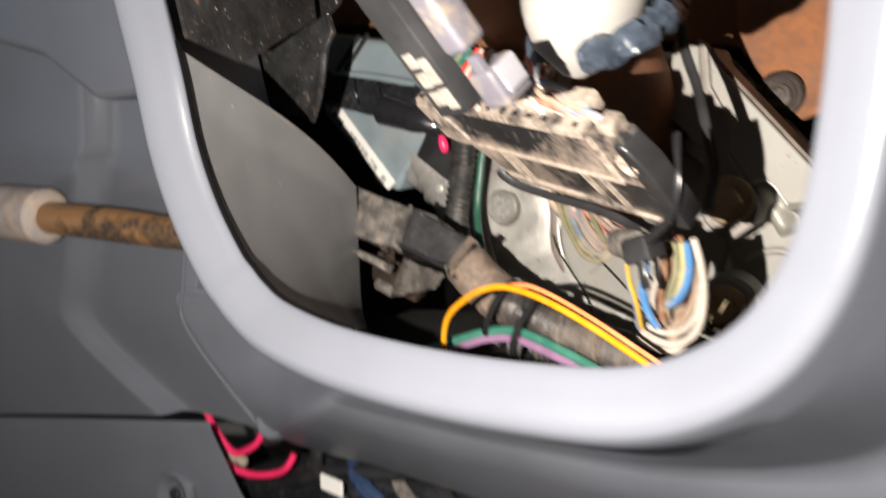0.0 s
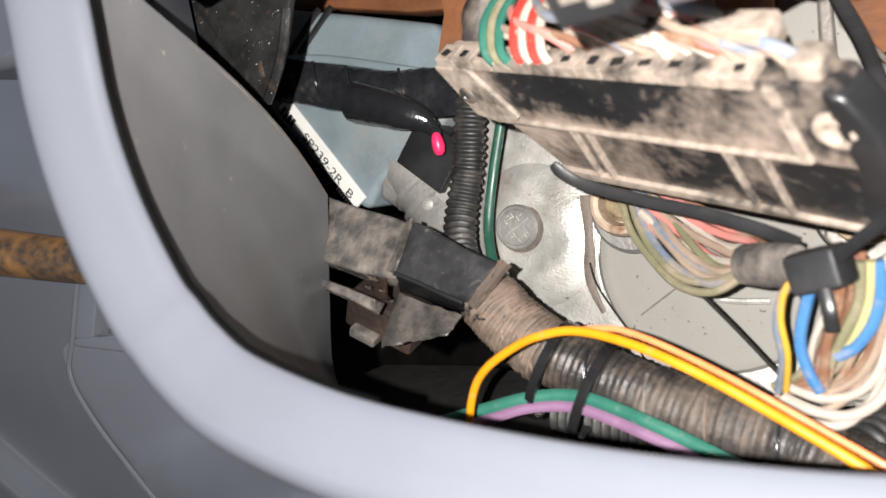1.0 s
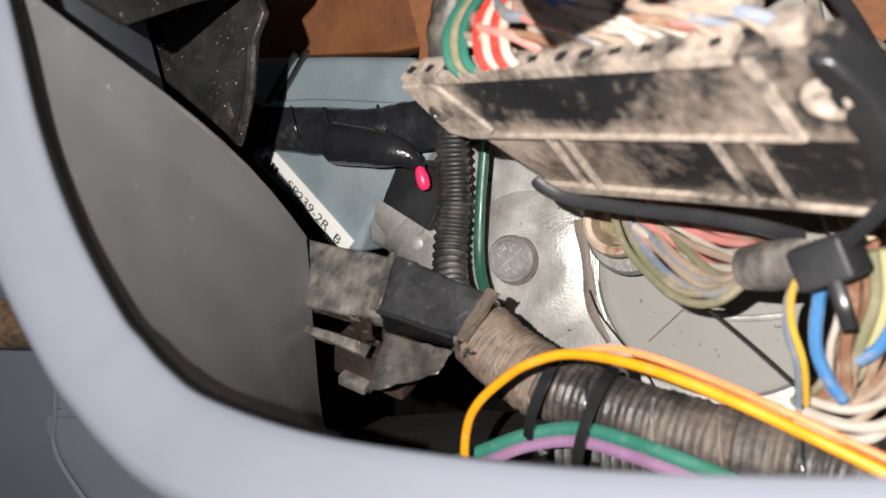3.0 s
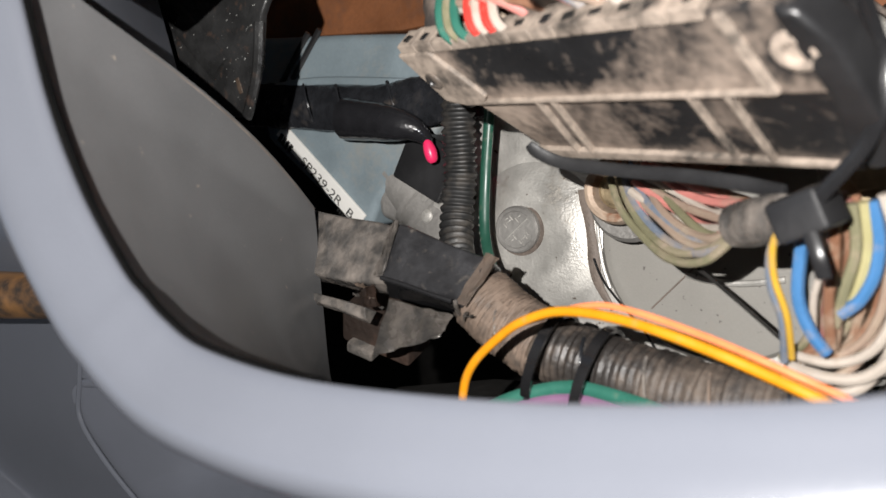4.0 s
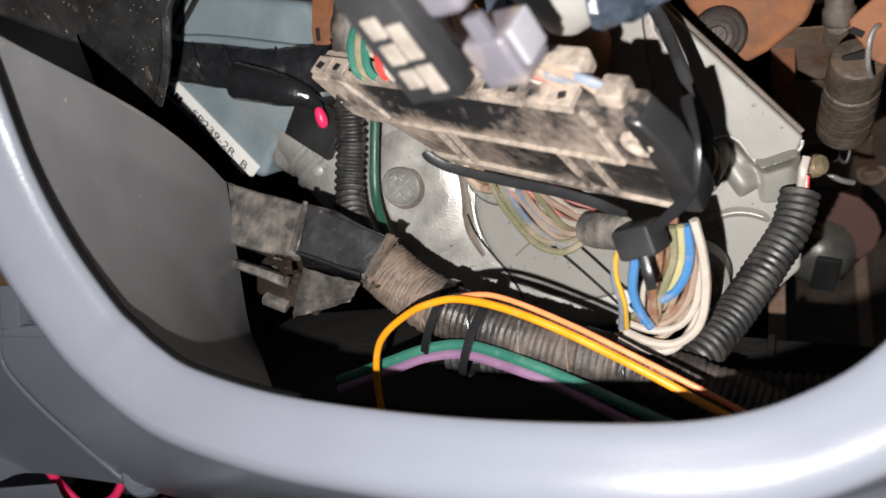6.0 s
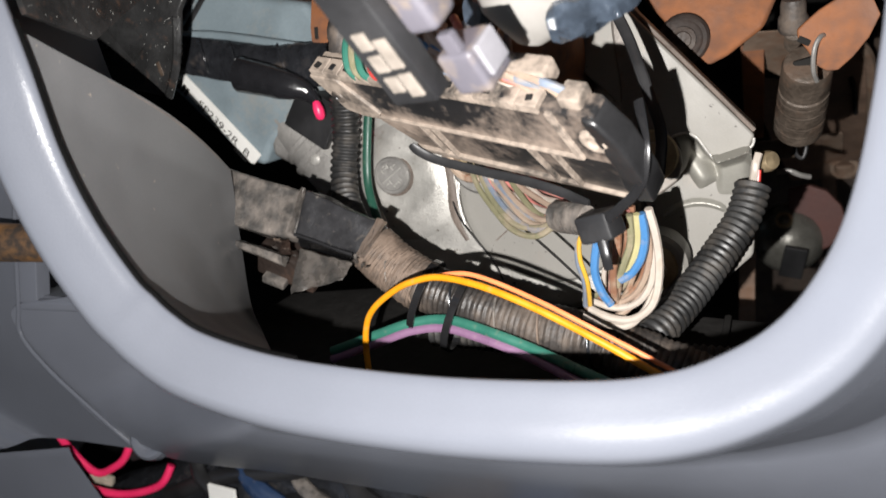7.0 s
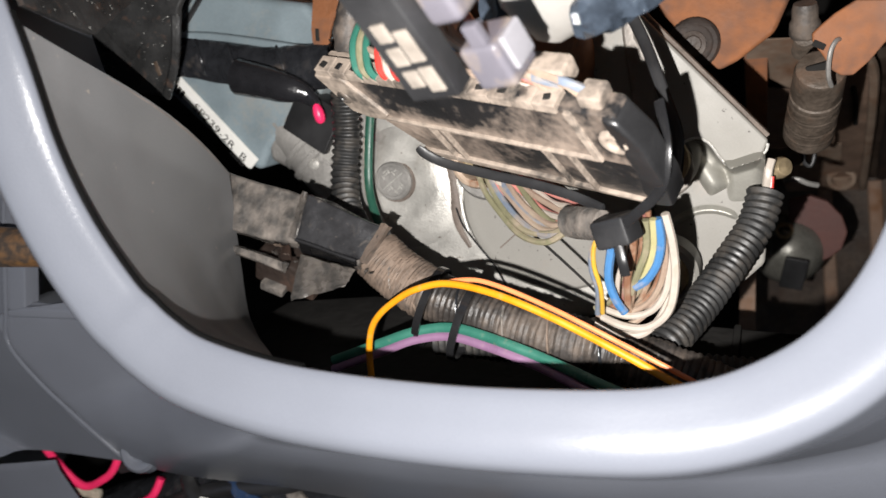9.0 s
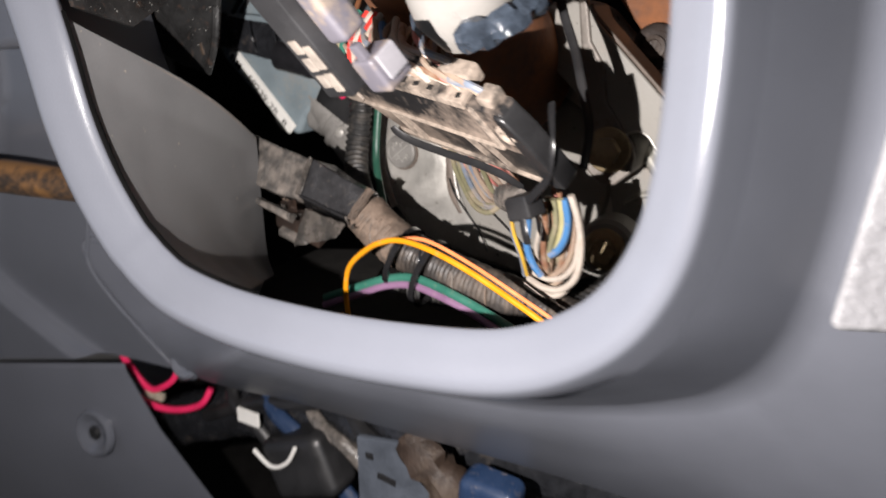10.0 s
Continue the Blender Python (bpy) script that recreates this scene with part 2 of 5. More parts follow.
def part(name, bm, material, parent, label="", sharp=35, true=False):
    """Links a bmesh, in the dash frame, as one mesh under a thing or a part; true: its points skip the view warp."""
    base = root(parent).location
    if not true:
        settle(bm)
    bm.transform(Matrix.Translation(-base) @ DASH)
    me = bpy.data.meshes.new(name)
    bmesh.ops.recalc_face_normals(bm, faces=bm.faces)
    bm.to_mesh(me)
    bm.free()
    me.shade_smooth()
    me.set_sharp_from_angle(angle=radians(sharp))
    me.materials.append(material)
    ob = new(name, me)
    even(ob)
    ob.parent = parent
    return tagged(ob, label)


def solid(name, bm, material, label, category, group="", kind="", sharp=35, true=False):
    """A thing of one mesh."""
    if not true:
        settle(bm)
    bm.transform(DASH)
    mid = sum((v.co for v in bm.verts), Vector()) / len(bm.verts)
    bm.transform(Matrix.Translation(-mid))
    me = bpy.data.meshes.new(name)
    bmesh.ops.recalc_face_normals(bm, faces=bm.faces)
    bm.to_mesh(me)
    bm.free()
    me.shade_smooth()
    me.set_sharp_from_angle(angle=radians(sharp))
    me.materials.append(material)
    ob = new(name, me)
    even(ob)
    ob.location = mid
    return tagged(ob, label, category, group, kind)


def smooth(points, steps=8, closed=False):
    """A curve that glides through the points."""
    pts = [Vector(p) for p in points]
    n = len(pts)
    out = []
    for i in range(n if closed else n - 1):
        a, b, c, d = (pts[(i + k) % n] if closed else pts[min(max(i + k, 0), n - 1)] for k in (-1, 0, 1, 2))
        for s in range(steps):
            t = s / steps
            out.append(0.5 * (2 * b + (c - a) * t + (2 * a - 5 * b + 4 * c - d) * t * t + (3 * b - a - 3 * c + d) * t ** 3))
    return out if closed else out + [pts[-1]]


def skin(bm, rings, closed=True, caps=True, loop=False):
    """Faces between rings of equal numbers of points."""
    vs = [[bm.verts.new(p) for p in r] for r in rings]
    m = len(vs[0])
    for a, b in zip(vs, vs[1:] + ([vs[0]] if loop else [])):
        for i in range(m if closed else m - 1):
            bm.faces.new((a[i], a[(i + 1) % m], b[(i + 1) % m], b[i]))
    if caps and closed and not loop:
        bm.faces.new(vs[0][::-1])
        bm.faces.new(vs[-1])
    return vs


def sweep(points, r, seg=10, flat=1.0, up=(0, 0, 1), rings=None, rough=0.0):
    """A tube along a polyline; r: a radius or one for each point; flat: its thickness across up."""
    bm = bmesh.new()
    pts = [Vector(p) for p in points]
    normal = None
    out = []
    for i, p in enumerate(pts):
        d = (pts[min(i + 1, len(pts) - 1)] - pts[max(i - 1, 0)]).normalized()
        normal = Vector(up) if normal is None else normal
        normal = normal - d * normal.dot(d)
        if normal.length < 1e-4:
            normal = d.orthogonal()
        normal.normalize()
        side = d.cross(normal)
        ri = r[i] if isinstance(r, (list, tuple)) else r
        out.append([p + (side * math.cos(2 * math.pi * k / seg) + normal * flat * math.sin(2 * math.pi * k / seg)) * ri
                    * (1 + rough * random.uniform(-1, 1)) for k in range(seg)])
    skin(bm, out)
    return bm


def evenly(points, step):
    """The curve sampled at equal steps."""
    pts = smooth(points, 16)
    out, left = [pts[0]], step
    for a, b in zip(pts, pts[1:]):
        d = (b - a).length
        while left <= d and d > 0:
            a = a.lerp(b, left / d)
            d = (b - a).length
            out.append(a.copy())
            left = step
        left -= d
    return out


def conduit(points, r, pitch=2.6, depth=0.9, seg=18, rough=0.0, wear=0.0):
    """A corrugated tube: rings with square-edged grooves between them."""
    pts = evenly(points, pitch / 6)
    worn = [random.uniform(-wear, wear) for _ in range(len(pts) // 6 + 2)]
    radii = [r - depth * (0, 0.08, 0.45, 1, 1, 0.45)[i % 6] + worn[(i + 2) // 6] for i in range(len(pts))]
    return sweep(pts, radii, seg, rough=rough)


def prism(outline, w0, w1, bevel=0.0, seg=2):
    """A plate between two heights of w with an outline in u, v."""
    bm = bmesh.new()
    skin(bm, [[Vector((u, v, w0)) for u, v in outline], [Vector((u, v, w1)) for u, v in outline]])
    soften(bm, bevel, seg)
    return bm


def soften(bm, bevel, seg=2):
    if bevel:
        bmesh.ops.recalc_face_normals(bm, faces=bm.faces)
        edges = [e for e in bm.edges if len(e.link_faces) == 2 and e.calc_face_angle(0) > 0.5]
        bmesh.ops.bevel(bm, geom=edges, offset=bevel, segments=seg, affect="EDGES", profile=0.5, clamp_overlap=True)
    return bm


def block(at, size, axes=None, bevel=0.5, seg=2):
    """A bevelled box round a point; axes: the matrix that turns it."""
    bm = bmesh.new()
    bmesh.ops.create_cube(bm, size=1.0)
    bm.transform(Matrix.Diagonal((*size, 1)))
    soften(bm, bevel, seg)
    bm.transform(Matrix.Translation(at) @ (axes or Matrix.Identity(4)))
    return bm


def turned(at, axis, profile, seg=24):
    """A turned body from rows of radius and height along the axis."""
    q = Vector(axis).to_track_quat("Z", "Y").to_matrix().to_4x4()
    bm = bmesh.new()
    skin(bm, [[Vector((r * math.cos(2 * math.pi * k / seg), r * math.sin(2 * math.pi * k / seg), h)) for k in range(seg)] for r, h in profile])
    bm.transform(Matrix.Translation(at) @ q)
    return bm


def axes(x, y):
    """A turn whose x and y axes point along the given ways."""
    x = Vector(x).normalized()
    y = (Vector(y) - x * Vector(y).dot(x)).normalized()
    z = x.cross(y)
    return Matrix((x, y, z)).transposed().to_4x4()


def merged(*bms):
    out = bmesh.new()
    for b in bms:
        me = bpy.data.meshes.new("part")
        b.to_mesh(me)
        b.free()
        out.from_mesh(me)
        bpy.data.meshes.remove(me)
    return out


def hexagon(r):
    return [(r * math.cos(math.pi / 3 * k), r * math.sin(math.pi / 3 * k)) for k in range(6)]


def bolt(name, at, r, parent, label, axis=(0, 0, 1)):
    """A flanged hexagon bolt with its washer, as parts of a thing."""
    q = Vector(axis).to_track_quat("Z", "Y").to_matrix().to_4x4()
    head = prism(hexagon(r), 1.5, 1.5 + r * 0.75, 0.5)
    head.transform(Matrix.Translation(at) @ q)
    b = part(name, head, BRASS, parent, label)
    part("washer", turned(at, axis, [(r * 0.5, 0.0), (r * 1.55, 0.0), (r * 1.6, 0.5), (r * 1.5, 1.4), (r * 1.1, 1.8), (r * 0.5, 1.8)]), BRASS, b)
    return b


# ---- dashboard ----
OPENING = [(-96, 144), (-89.6, 103), (-83.6, 70), (-80, 45), (-73.9, 26), (-65.2, 10), (-60.4, 4.6), (-55.5, -0.2), (-47, -5.6), (-28.3, -10.8), (-7.4, -13.5), (17.9, -15), (41.5, -14.9),
           (61.8, -13.7), (74.8, -10.9), (84.5, -6.6), (93.3, -0.6), (100.6, 8), (106.9, 21.2), (111.1, 40.5), (114, 70.4), (113.5, 107.6), (108, 149), (86, 164), (2, 166), (-80, 161)]
edge = [Vector((p.x, p.y)) for p in smooth([(u, v, 0) for u, v in OPENING], 10, closed=True)]
count = len(edge)
outward = []
for i in range(count):
    d = edge[(i + 1) % count] - edge[i - 1]
    outward.append(Vector((-d.y, d.x)).normalized() * -1)


def lie(e):
    """The opening's plane leans a little against the dash axes."""
    return 2.6 - 0.022 * e.x - 0.016 * e.y


dashboard = thing("dashboard", (0, -20, -20), "grey moulded plastic dashboard with its instrument opening empty", "dashboard", kind="structure")
bm = bmesh.new()
LIP = [(p.x, p.y) for p in smooth([(o, w, 0) for o, w in ((4.0, -9), (1.2, -6.5), (0.1, -4.6), (0.5, -3.4), (2.0, -1.8), (5.0, 0.3), (8.0, 2.3), (10.5, 3.5), (12.6, 4.0), (14.6, 3.7), (16.6, 2.2), (18.0, -0.2),
                                                         (19.0, -3.6), (19.8, -8), (20.6, -13))], 3)]


def far_side(n):
    """1 on the far side of the opening, where the lip runs out into a slope instead of a wall."""
    return max(0, min(1, (n.x + 0.1) / 0.7))


def eased(o, w, n):
    return w if o < 15 else w + (3.5 - (o - 15) * 1.5 - w) * far_side(n)


def wide(o, n):
    """Below the opening the lip is wider."""
    return o + max(0, o - 12.8) * 0.25 * max(0, -n.y)


skin(bm, [[Vector((*(e + n * wide(o, n)), eased(o, w, n) + lie(e))) for e, n in zip(edge, outward)] for o, w in LIP], caps=False)
part("bezel", bm, GREY, dashboard, "smooth light grey rolled lip of the opening", sharp=80, true=True)

# the face behind the lip: a steep wall on one side, a falling apron below, a flat shoulder on the other side
REACH = [(-216, 235, -90), (-214, 130, -90), (-210, 80, -90), (-200, 53, -90), (-170, 20, -90), (-154, -10, -90), (-168, -36, -89), (-218, -37, -89), (-223, -54, -90), (-186, -111, -100),
         (-100, -119, -103), (-38, -121, -101), (15, -123, -100), (60, -128, -102), (110, -134, -102), (150, -138, -98), (186, -118, -86), (206, -70, -68), (214, -10, -60), (216, 30, -58),
         (216, 75, -58), (216, 130, -58), (216, 235, -58), (150, 236, -58), (14, 236, -60), (-150, 236, -90)]
outer = smooth(REACH, 10, closed=True)
inner = [Vector((*(e + n * wide(20.6, n)), eased(20.6, -13, n) + lie(e))) for e, n in zip(edge, outward)]
bm = bmesh.new()
rings = [inner]
for f in (0.06, 0.12, 0.18, 0.22, 0.28, 0.36, 0.5, 0.75, 1.0):
    row = []
    for a, b, n in zip(inner, outer, outward):
        side_on = max(0, min(1, (-b.x - 150) / 40, (b.y + 115) / 30)) if b.x < 0 else 0
        slope = far_side(n)
        level = 1 - side_on - slope
        sloped_drop = 0.54 * f / 0.22 if f <= 0.22 else 0.54 + 0.46 * (f - 0.22) / 0.78
        drop = f * level + min(1, f / 0.36) ** 0.8 * side_on + sloped_drop * slope
        row.append(Vector((*a.lerp(b, f).xy, a.z + (b.z - a.z) * drop + (-2 if f < 0.3 else 2 * math.sin(math.pi * f)) * level)))
    rings.append(row)
skin(bm, rings + [[p + Vector((0, 2, -4)) for p in outer]], caps=False)
part("apron", bm, GREY_MATT, dashboard, "grey plastic face falling away below the lip", sharp=60, true=True)

# black strip added for the gap and shade behind the lip on the column side
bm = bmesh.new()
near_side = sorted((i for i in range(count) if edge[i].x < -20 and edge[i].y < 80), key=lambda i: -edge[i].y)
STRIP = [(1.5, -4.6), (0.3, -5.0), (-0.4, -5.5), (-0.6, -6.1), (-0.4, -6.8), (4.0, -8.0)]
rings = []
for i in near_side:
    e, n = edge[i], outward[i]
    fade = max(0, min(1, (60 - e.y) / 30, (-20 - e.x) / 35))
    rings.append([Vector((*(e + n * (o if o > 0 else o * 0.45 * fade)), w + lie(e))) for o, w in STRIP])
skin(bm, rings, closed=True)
part("shade_strip", bm, SHADE_BLACK, dashboard, "black strip for the gap and shade behind the lip", true=True)

# cheek inside the opening
front = [(-88, 76, -6), (-85, 52, -6), (-79, 30, -6), (-70, 12, -5), (-61, 0, -5), (-49, -10, -5.5), (-29, -15, -6)]
back = [(-104, 16, -103), (-104, 7, -102.5), (-104, -6, -101), (-104, -19, -100), (-104, -31, -99), (-103, -40, -98), (-100, -48, -97)]
bm = bmesh.new()
rows = []
for a, b in zip(smooth(front, 3), smooth(back, 3)):
    a, b = Vector(a), Vector(b)
    rows.append([a.lerp(b, k / 10) for k in range(11)])
for k in range(11):
    t = k / 10
    rows[0][k] += Vector((1, 1.2, 0)) * 6 * math.sin(math.pi * t) * (0.25 + 0.5 * t)
    rows[1][k] += Vector((1, 1.2, 0)) * 2.5 * math.sin(math.pi * t) * (0.4 + t)
front_face = [[p.copy() for p in r] for r in rows]
back_face = [[p + Vector((-3.0, -0.6, -0.4)) for p in r] for r in rows]
vs = skin(bm, front_face, closed=False)
vb = skin(bm, back_face, closed=False)
for a, b in ((vs[0], vb[0]), (vs[-1], vb[-1]), ([r[0] for r in vs], [r[0] for r in vb]), ([r[-1] for r in vs], [r[-1] for r in vb])):
    for i in range(len(a) - 1):
        bm.faces.new((a[i], a[i + 1], b[i + 1], b[i]))
part("cheek_panel", bm, GREY_DARK, dashboard, "dark grey plastic cheek inside the opening", true=True)
part("cheek_edge", sweep([p + Vector((-1.0, -0.8, 0)) for p in front_face[0][2:]], 1.0, 10), EDGE, dashboard, "dusty rounded edge of the cheek", true=True)

# face of the dashboard beside the opening, with a slot for the stalk
SEAM = [(-214, 235), (-194, 60), (-197, 32), (-208, 0), (-219, -36), (-223, -52), (-214, -70), (-201, -89), (-189, -105), (-181, -114)]
FOLD = [(-240, 235), (-266, 60), (-280, 30), (-294, 0), (-311, -36), (-321, -58), (-310, -72), (-291, -86), (-268, -103), (-254, -113)]
left = thing("column_surround", (-170, 0, -90), "grey plastic steering column surround with a square slot", "trim panel", kind="structure")
for outline in ([(-196, 84), (-180, 84), (-150, 56), (-150, 10), (-204, 10), (-197, 32), (-193, 60)], [(-204, 10), (-194.5, 10), (-208.5, -36.5), (-219, -36.5), (-208, 0)],
                [(-160, 10), (-150, 10), (-154, -36.5), (-166, -36.5)]):
    part("face_plate", soften(prism(outline, -97, -89), 0.7, 2), GREY_MATT, left, true=True)
part("slot_sill", soften(prism([(-219, -40), (-219, -36.5), (-208, -35), (-160, -35), (-160, -40)], -112, -88.4), 1.2, 3), GREY_MATT, left, "rounded sill of the slot", true=True)
part("seam", sweep(smooth([(u, v, -88.6 - max(0, -60 - v) * 0.2) for u, v in SEAM], 6), 1.0, 8), GREY, left, "raised shiny seam", true=True)
clip = thing("slot_clip", (-180, -24, -112), "crumpled cream plastic clip behind the slot", "clip")
random.seed(5)
part("clip_body", sweep(smooth([(-196, -12, -116), (-188, -20, -112), (-182, -27, -110), (-176, -31, -112)], 4), [3, 5, 6, 5, 6.5, 7, 5, 6, 7, 6, 5, 4, 3], 9, 0.5, rough=0.25), LABEL_DUSTY, clip, true=True)
far = thing("fascia", (-270, 0, -95), "grey plastic dashboard fascia with a raised fold", "trim panel", kind="structure")
bm = bmesh.new()
ACROSS = ((1.0, 0, -90), (0.85, 0, -91), (0.5, 0, -91.6), (0.2, 0, -91.4), (0.1, 0, -90.2), (0.05, 0, -88), (0.02, 0, -84.5), (0.0, -2, -81.4), (0.0, -5, -80), (0.0, -10, -79.6), (0.0, -30, -79.2), (0.0, -90, -77), (0.0, -200, -71), (0.0, -420, -66))
cols = []
for k, more, w in ACROSS:
    col = []
    for (us, vs_), (uf, vf) in zip(SEAM, FOLD):
        u = uf + (us - uf) * k + more
        v = vf + (vs_ - vf) * k
        if v < -60:
            v = v - max(0, -u - 250) * 0.16 * min(1, (-60 - v) / 50)
        col.append((u, v, w - max(0, -60 - v) * 0.2))
    cols.append(smooth(col, 4))
skin(bm, cols, closed=False)
part("fascia_skin", bm, GREY, far, sharp=80, true=True)
part("overhang", soften(prism([(-700, 236), (-150, 236), (-150, 100), (-176, 62), (-213, 62), (-255, 86), (-310, 100), (-700, 170)], -96, -50), 5, 4), GREY_MATT, far, "overhanging upper fold")

# cover below, and the screw in it
cover = thing("lower_cover", (-330, -170, -115), "grey plastic lower dash cover with a dished screw", "trim panel", kind="structure")
bm = bmesh.new()
skin(bm, [smooth(r, 4) for r in ([(-520, -162, -92), (-450, -150, -94), (-330, -131, -96), (-226, -115.5, -99)], [(-520, -166, -91), (-450, -154, -92.6), (-330, -135, -94.6), (-224, -120, -98)],
                                 [(-520, -200, -92), (-420, -195, -94), (-320, -172, -97), (-212, -157, -103)], [(-520, -240, -100), (-410, -236, -104), (-300, -222, -106), (-189, -200, -110)], [(-520, -330, -122), (-400, -320, -124), (-280, -300, -126), (-150, -275, -128)])], closed=False)
part("cover_skin", bm, GREY_MATT, cover, sharp=70, true=True)
seat_ = part("screw_seat", turned((-266, -168, -97.6), (0.05, 0.15, 1), [(15.5, -1), (14.8, 1.6), (13.2, 2.8), (11.2, 2.3), (8.6, 0.2), (6.6, -0.5), (0.3, -0.5)], 36), GREY, cover, "dished screw seat", true=True)
part("screw", turned((-266, -168, -98), (0.05, 0.15, 1), [(4.4, 0), (4.4, 1.4), (3.4, 2.2), (1.4, 2.2), (1.0, 1.0), (0.2, 1.0)], 20), BLACK, seat_, "small dark screw", true=True)
part("boss", turned((-173, -105, -97), (0.1, 0.3, 1), [(10.5, -3), (9.2, 1.0), (7.8, 2.0), (5.6, 1.8), (4, 0.6), (0.3, 0.5)]), GREY, dashboard, "moulded screw boss", true=True)

# shoulder pad
pad = thing("shoulder_pad", (200, 20, -20), "pale pebbled vinyl dash pad", "trim panel", kind="structure")
bm = soften(prism([(146.5, -13), (330, -24), (330, 150), (178, 150), (166, 90), (156, 34), (151.5, 12)], -46, -27), 3, 3)
for vert in bm.verts:
    vert.co.z -= (vert.co.x - 147) * 0.36
part("pad", bm, PEBBLED, pad, true=True)

# ---- shell of the car round the dashboard ----
# Near-black so that the unlit depth behind the dashboard stays dark.
solid("wall_front", prism([(-700, -420), (700, -420), (700, 290), (-700, 290)], -620, -610), DARKNESS, "near-black bulkhead added for the dark depth behind the dashboard", "wall", kind="structure", true=True)
# Unseen lid, added to keep sky light out of the dash cavity.
solid("dash_top", prism([(-740, 288), (740, 288), (740, 296), (-740, 296)], -615, -36), GREY_DARK, "unseen dark grey dashboard top, shutting out sky light", "dashboard", kind="structure", true=True)
solid("fascia_right", prism([(196, -150), (700, -150), (700, 236), (196, 236)], -104, -87), GREY_MATT, "grey plastic fascia on the far side", "trim panel", kind="structure")


def hull(name, boxes, material, label, category):
    """A wall of the cabin from boxes given by their two corners, in metres."""
    made = []
    for (x0, y0, z0), (x1, y1, z1) in boxes:
        b = bmesh.new()
        bmesh.ops.create_cube(b, size=1.0)
        b.transform(Matrix.Translation(((x0 + x1) / 2, (y0 + y1) / 2, (z0 + z1) / 2)) @ Matrix.Diagonal((x1 - x0, y1 - y0, z1 - z0, 1)))
        made.append(b)
    bm = merged(*made)
    bm.transform(DASH.inverted())
    return solid(name, bm, material, label, category, kind="structure", true=True)


# Unseen cabin, added to cut down the sky light on the dashboard.
hull("floor", [((-0.75, -1.9, 0.36), (0.75, 0.55, 0.40))], DARKNESS, "unseen dark cabin floor, added with the cabin walls", "floor")
hull("ceiling", [((-0.75, -1.9, 1.72), (0.75, 0.0, 1.76))], CLOTH, "unseen pale grey roof, added to hold back sky light", "ceiling")
hull("wall_rear", [((-0.75, -1.94, 0.36), (0.75, -1.9, 1.76))], CLOTH, "unseen grey rear of the cabin, added to hold back sky light", "wall")
for x, n in ((-0.75, "wall_left"), (0.70, "wall_right")):
    hull(n, [((x, -1.9, 0.40), (x + 0.05, 0.55, 1.10)), ((x, -1.9, 1.60), (x + 0.05, 0.0, 1.72)), ((x, -1.9, 1.10), (x + 0.05, -1.2, 1.60)), ((x, -0.12, 1.10), (x + 0.05, 0.0, 1.60))],
         CLOTH, "unseen grey side wall with a window opening, added to limit sky light", "wall")

# crossbeam of primed steel
beam = thing("crossbeam", (0, 110, -250), "rusty orange-primed steel crossbeam", "beam")
bm = prism([(-330, 122), (-230, 110), (-150, 95), (-60, 88), (0, 72), (60, 60), (110, 58), (330, 58), (330, 228), (-330, 228)], -248, -230, 2.5)
part("web", bm, RUST, beam)
part("flange", soften(prism([(-330, 220), (330, 220), (330, 228), (-330, 228)], -230, -190), 1.5), RUST, beam)
part("column_tube", sweep([(8, 150, -20), (2, 95, -80), (-5, 50, -140), (-6, 34, -170)], 30, 32), RUST, beam, "orange steering column tube")
# Made-up dark box stands in for the shade below the loom.
duct = thing("dark_filler", (-30, -90, -110), "dark filler box below the loom, hiding the lit apron", "duct")
part("shell", soften(prism([(-150, -64), (-96, -60), (-30, -64), (80, -72), (140, -76), (140, -94), (-150, -92)], -190, -92), 6, 3), DARKNESS, duct)
for k in range(5):
    part("rib", block((-110 + 45 * k, -68 - 2.0 * k, -140), (3, 14, 90), None, 1), DARKNESS, duct)

# ---- steering gear ----
gear = thing("steering_gearbox", (0, 0, -185), "silver cast-alloy steering gearbox housing", "gearbox")
body = prism([(-92, 40), (-88, -24), (-70, -45), (-35, -58), (5, -66), (45, -60), (70, -40), (78, -15), (66, 20), (30, 62), (-30, 70), (-75, 60)], -215, -176, 4, 3)
part("housing", body, ALLOY, gear)
part("boss_ring", turned((-66, -5, -176), (0, 0, 1), [(29, -1), (26, 1.0), (22, 2.4), (17, 4.2), (13, 4.6), (10.5, 3.4), (0.4, 3.2)], 48), ALLOY, gear, sharp=80)
plug = part("cap_plug", turned((-70, -1, -173), (0, 0, 1), [(8.6, 0), (8.6, 2.6), (8.0, 3.4), (6.9, 3.4), (6.6, 2.9), (0.3, 2.9)], 36), ALLOY_DULL, gear, "round stamped plug")
marks = [block((-70 + x, -1 + y, -170.05), (a, c, 0.5), Matrix.Rotation(0.6, 4, "Z"), 0.08) for x, y, a, c in (
    (0, 0, 12, 0.45), (-2.6, 3.2, 2.4, 0.4), (-4.2, 1.8, 0.4, 1.8), (-1.4, 4.4, 0.4, 2.0), (-3.4, 4.2, 1.4, 0.4), (0.8, 3.4, 0.4, 2.2), (1.8, 4.6, 1.6, 0.4),
    (2.4, -3.4, 2.4, 0.4), (4.2, -1.6, 0.4, 1.8), (1.0, -4.6, 0.4, 1.8), (3.6, -3.0, 0.4, 2.0), (-0.8, -2.8, 0.4, 2.0), (-2.2, -3.8, 1.8, 0.4))]
marks.append(turned((-70, -1, -170.2), (0, 0, 1), [(7.4, 0), (7.4, 0.5), (6.9, 0.5), (6.9, 0)], 36))
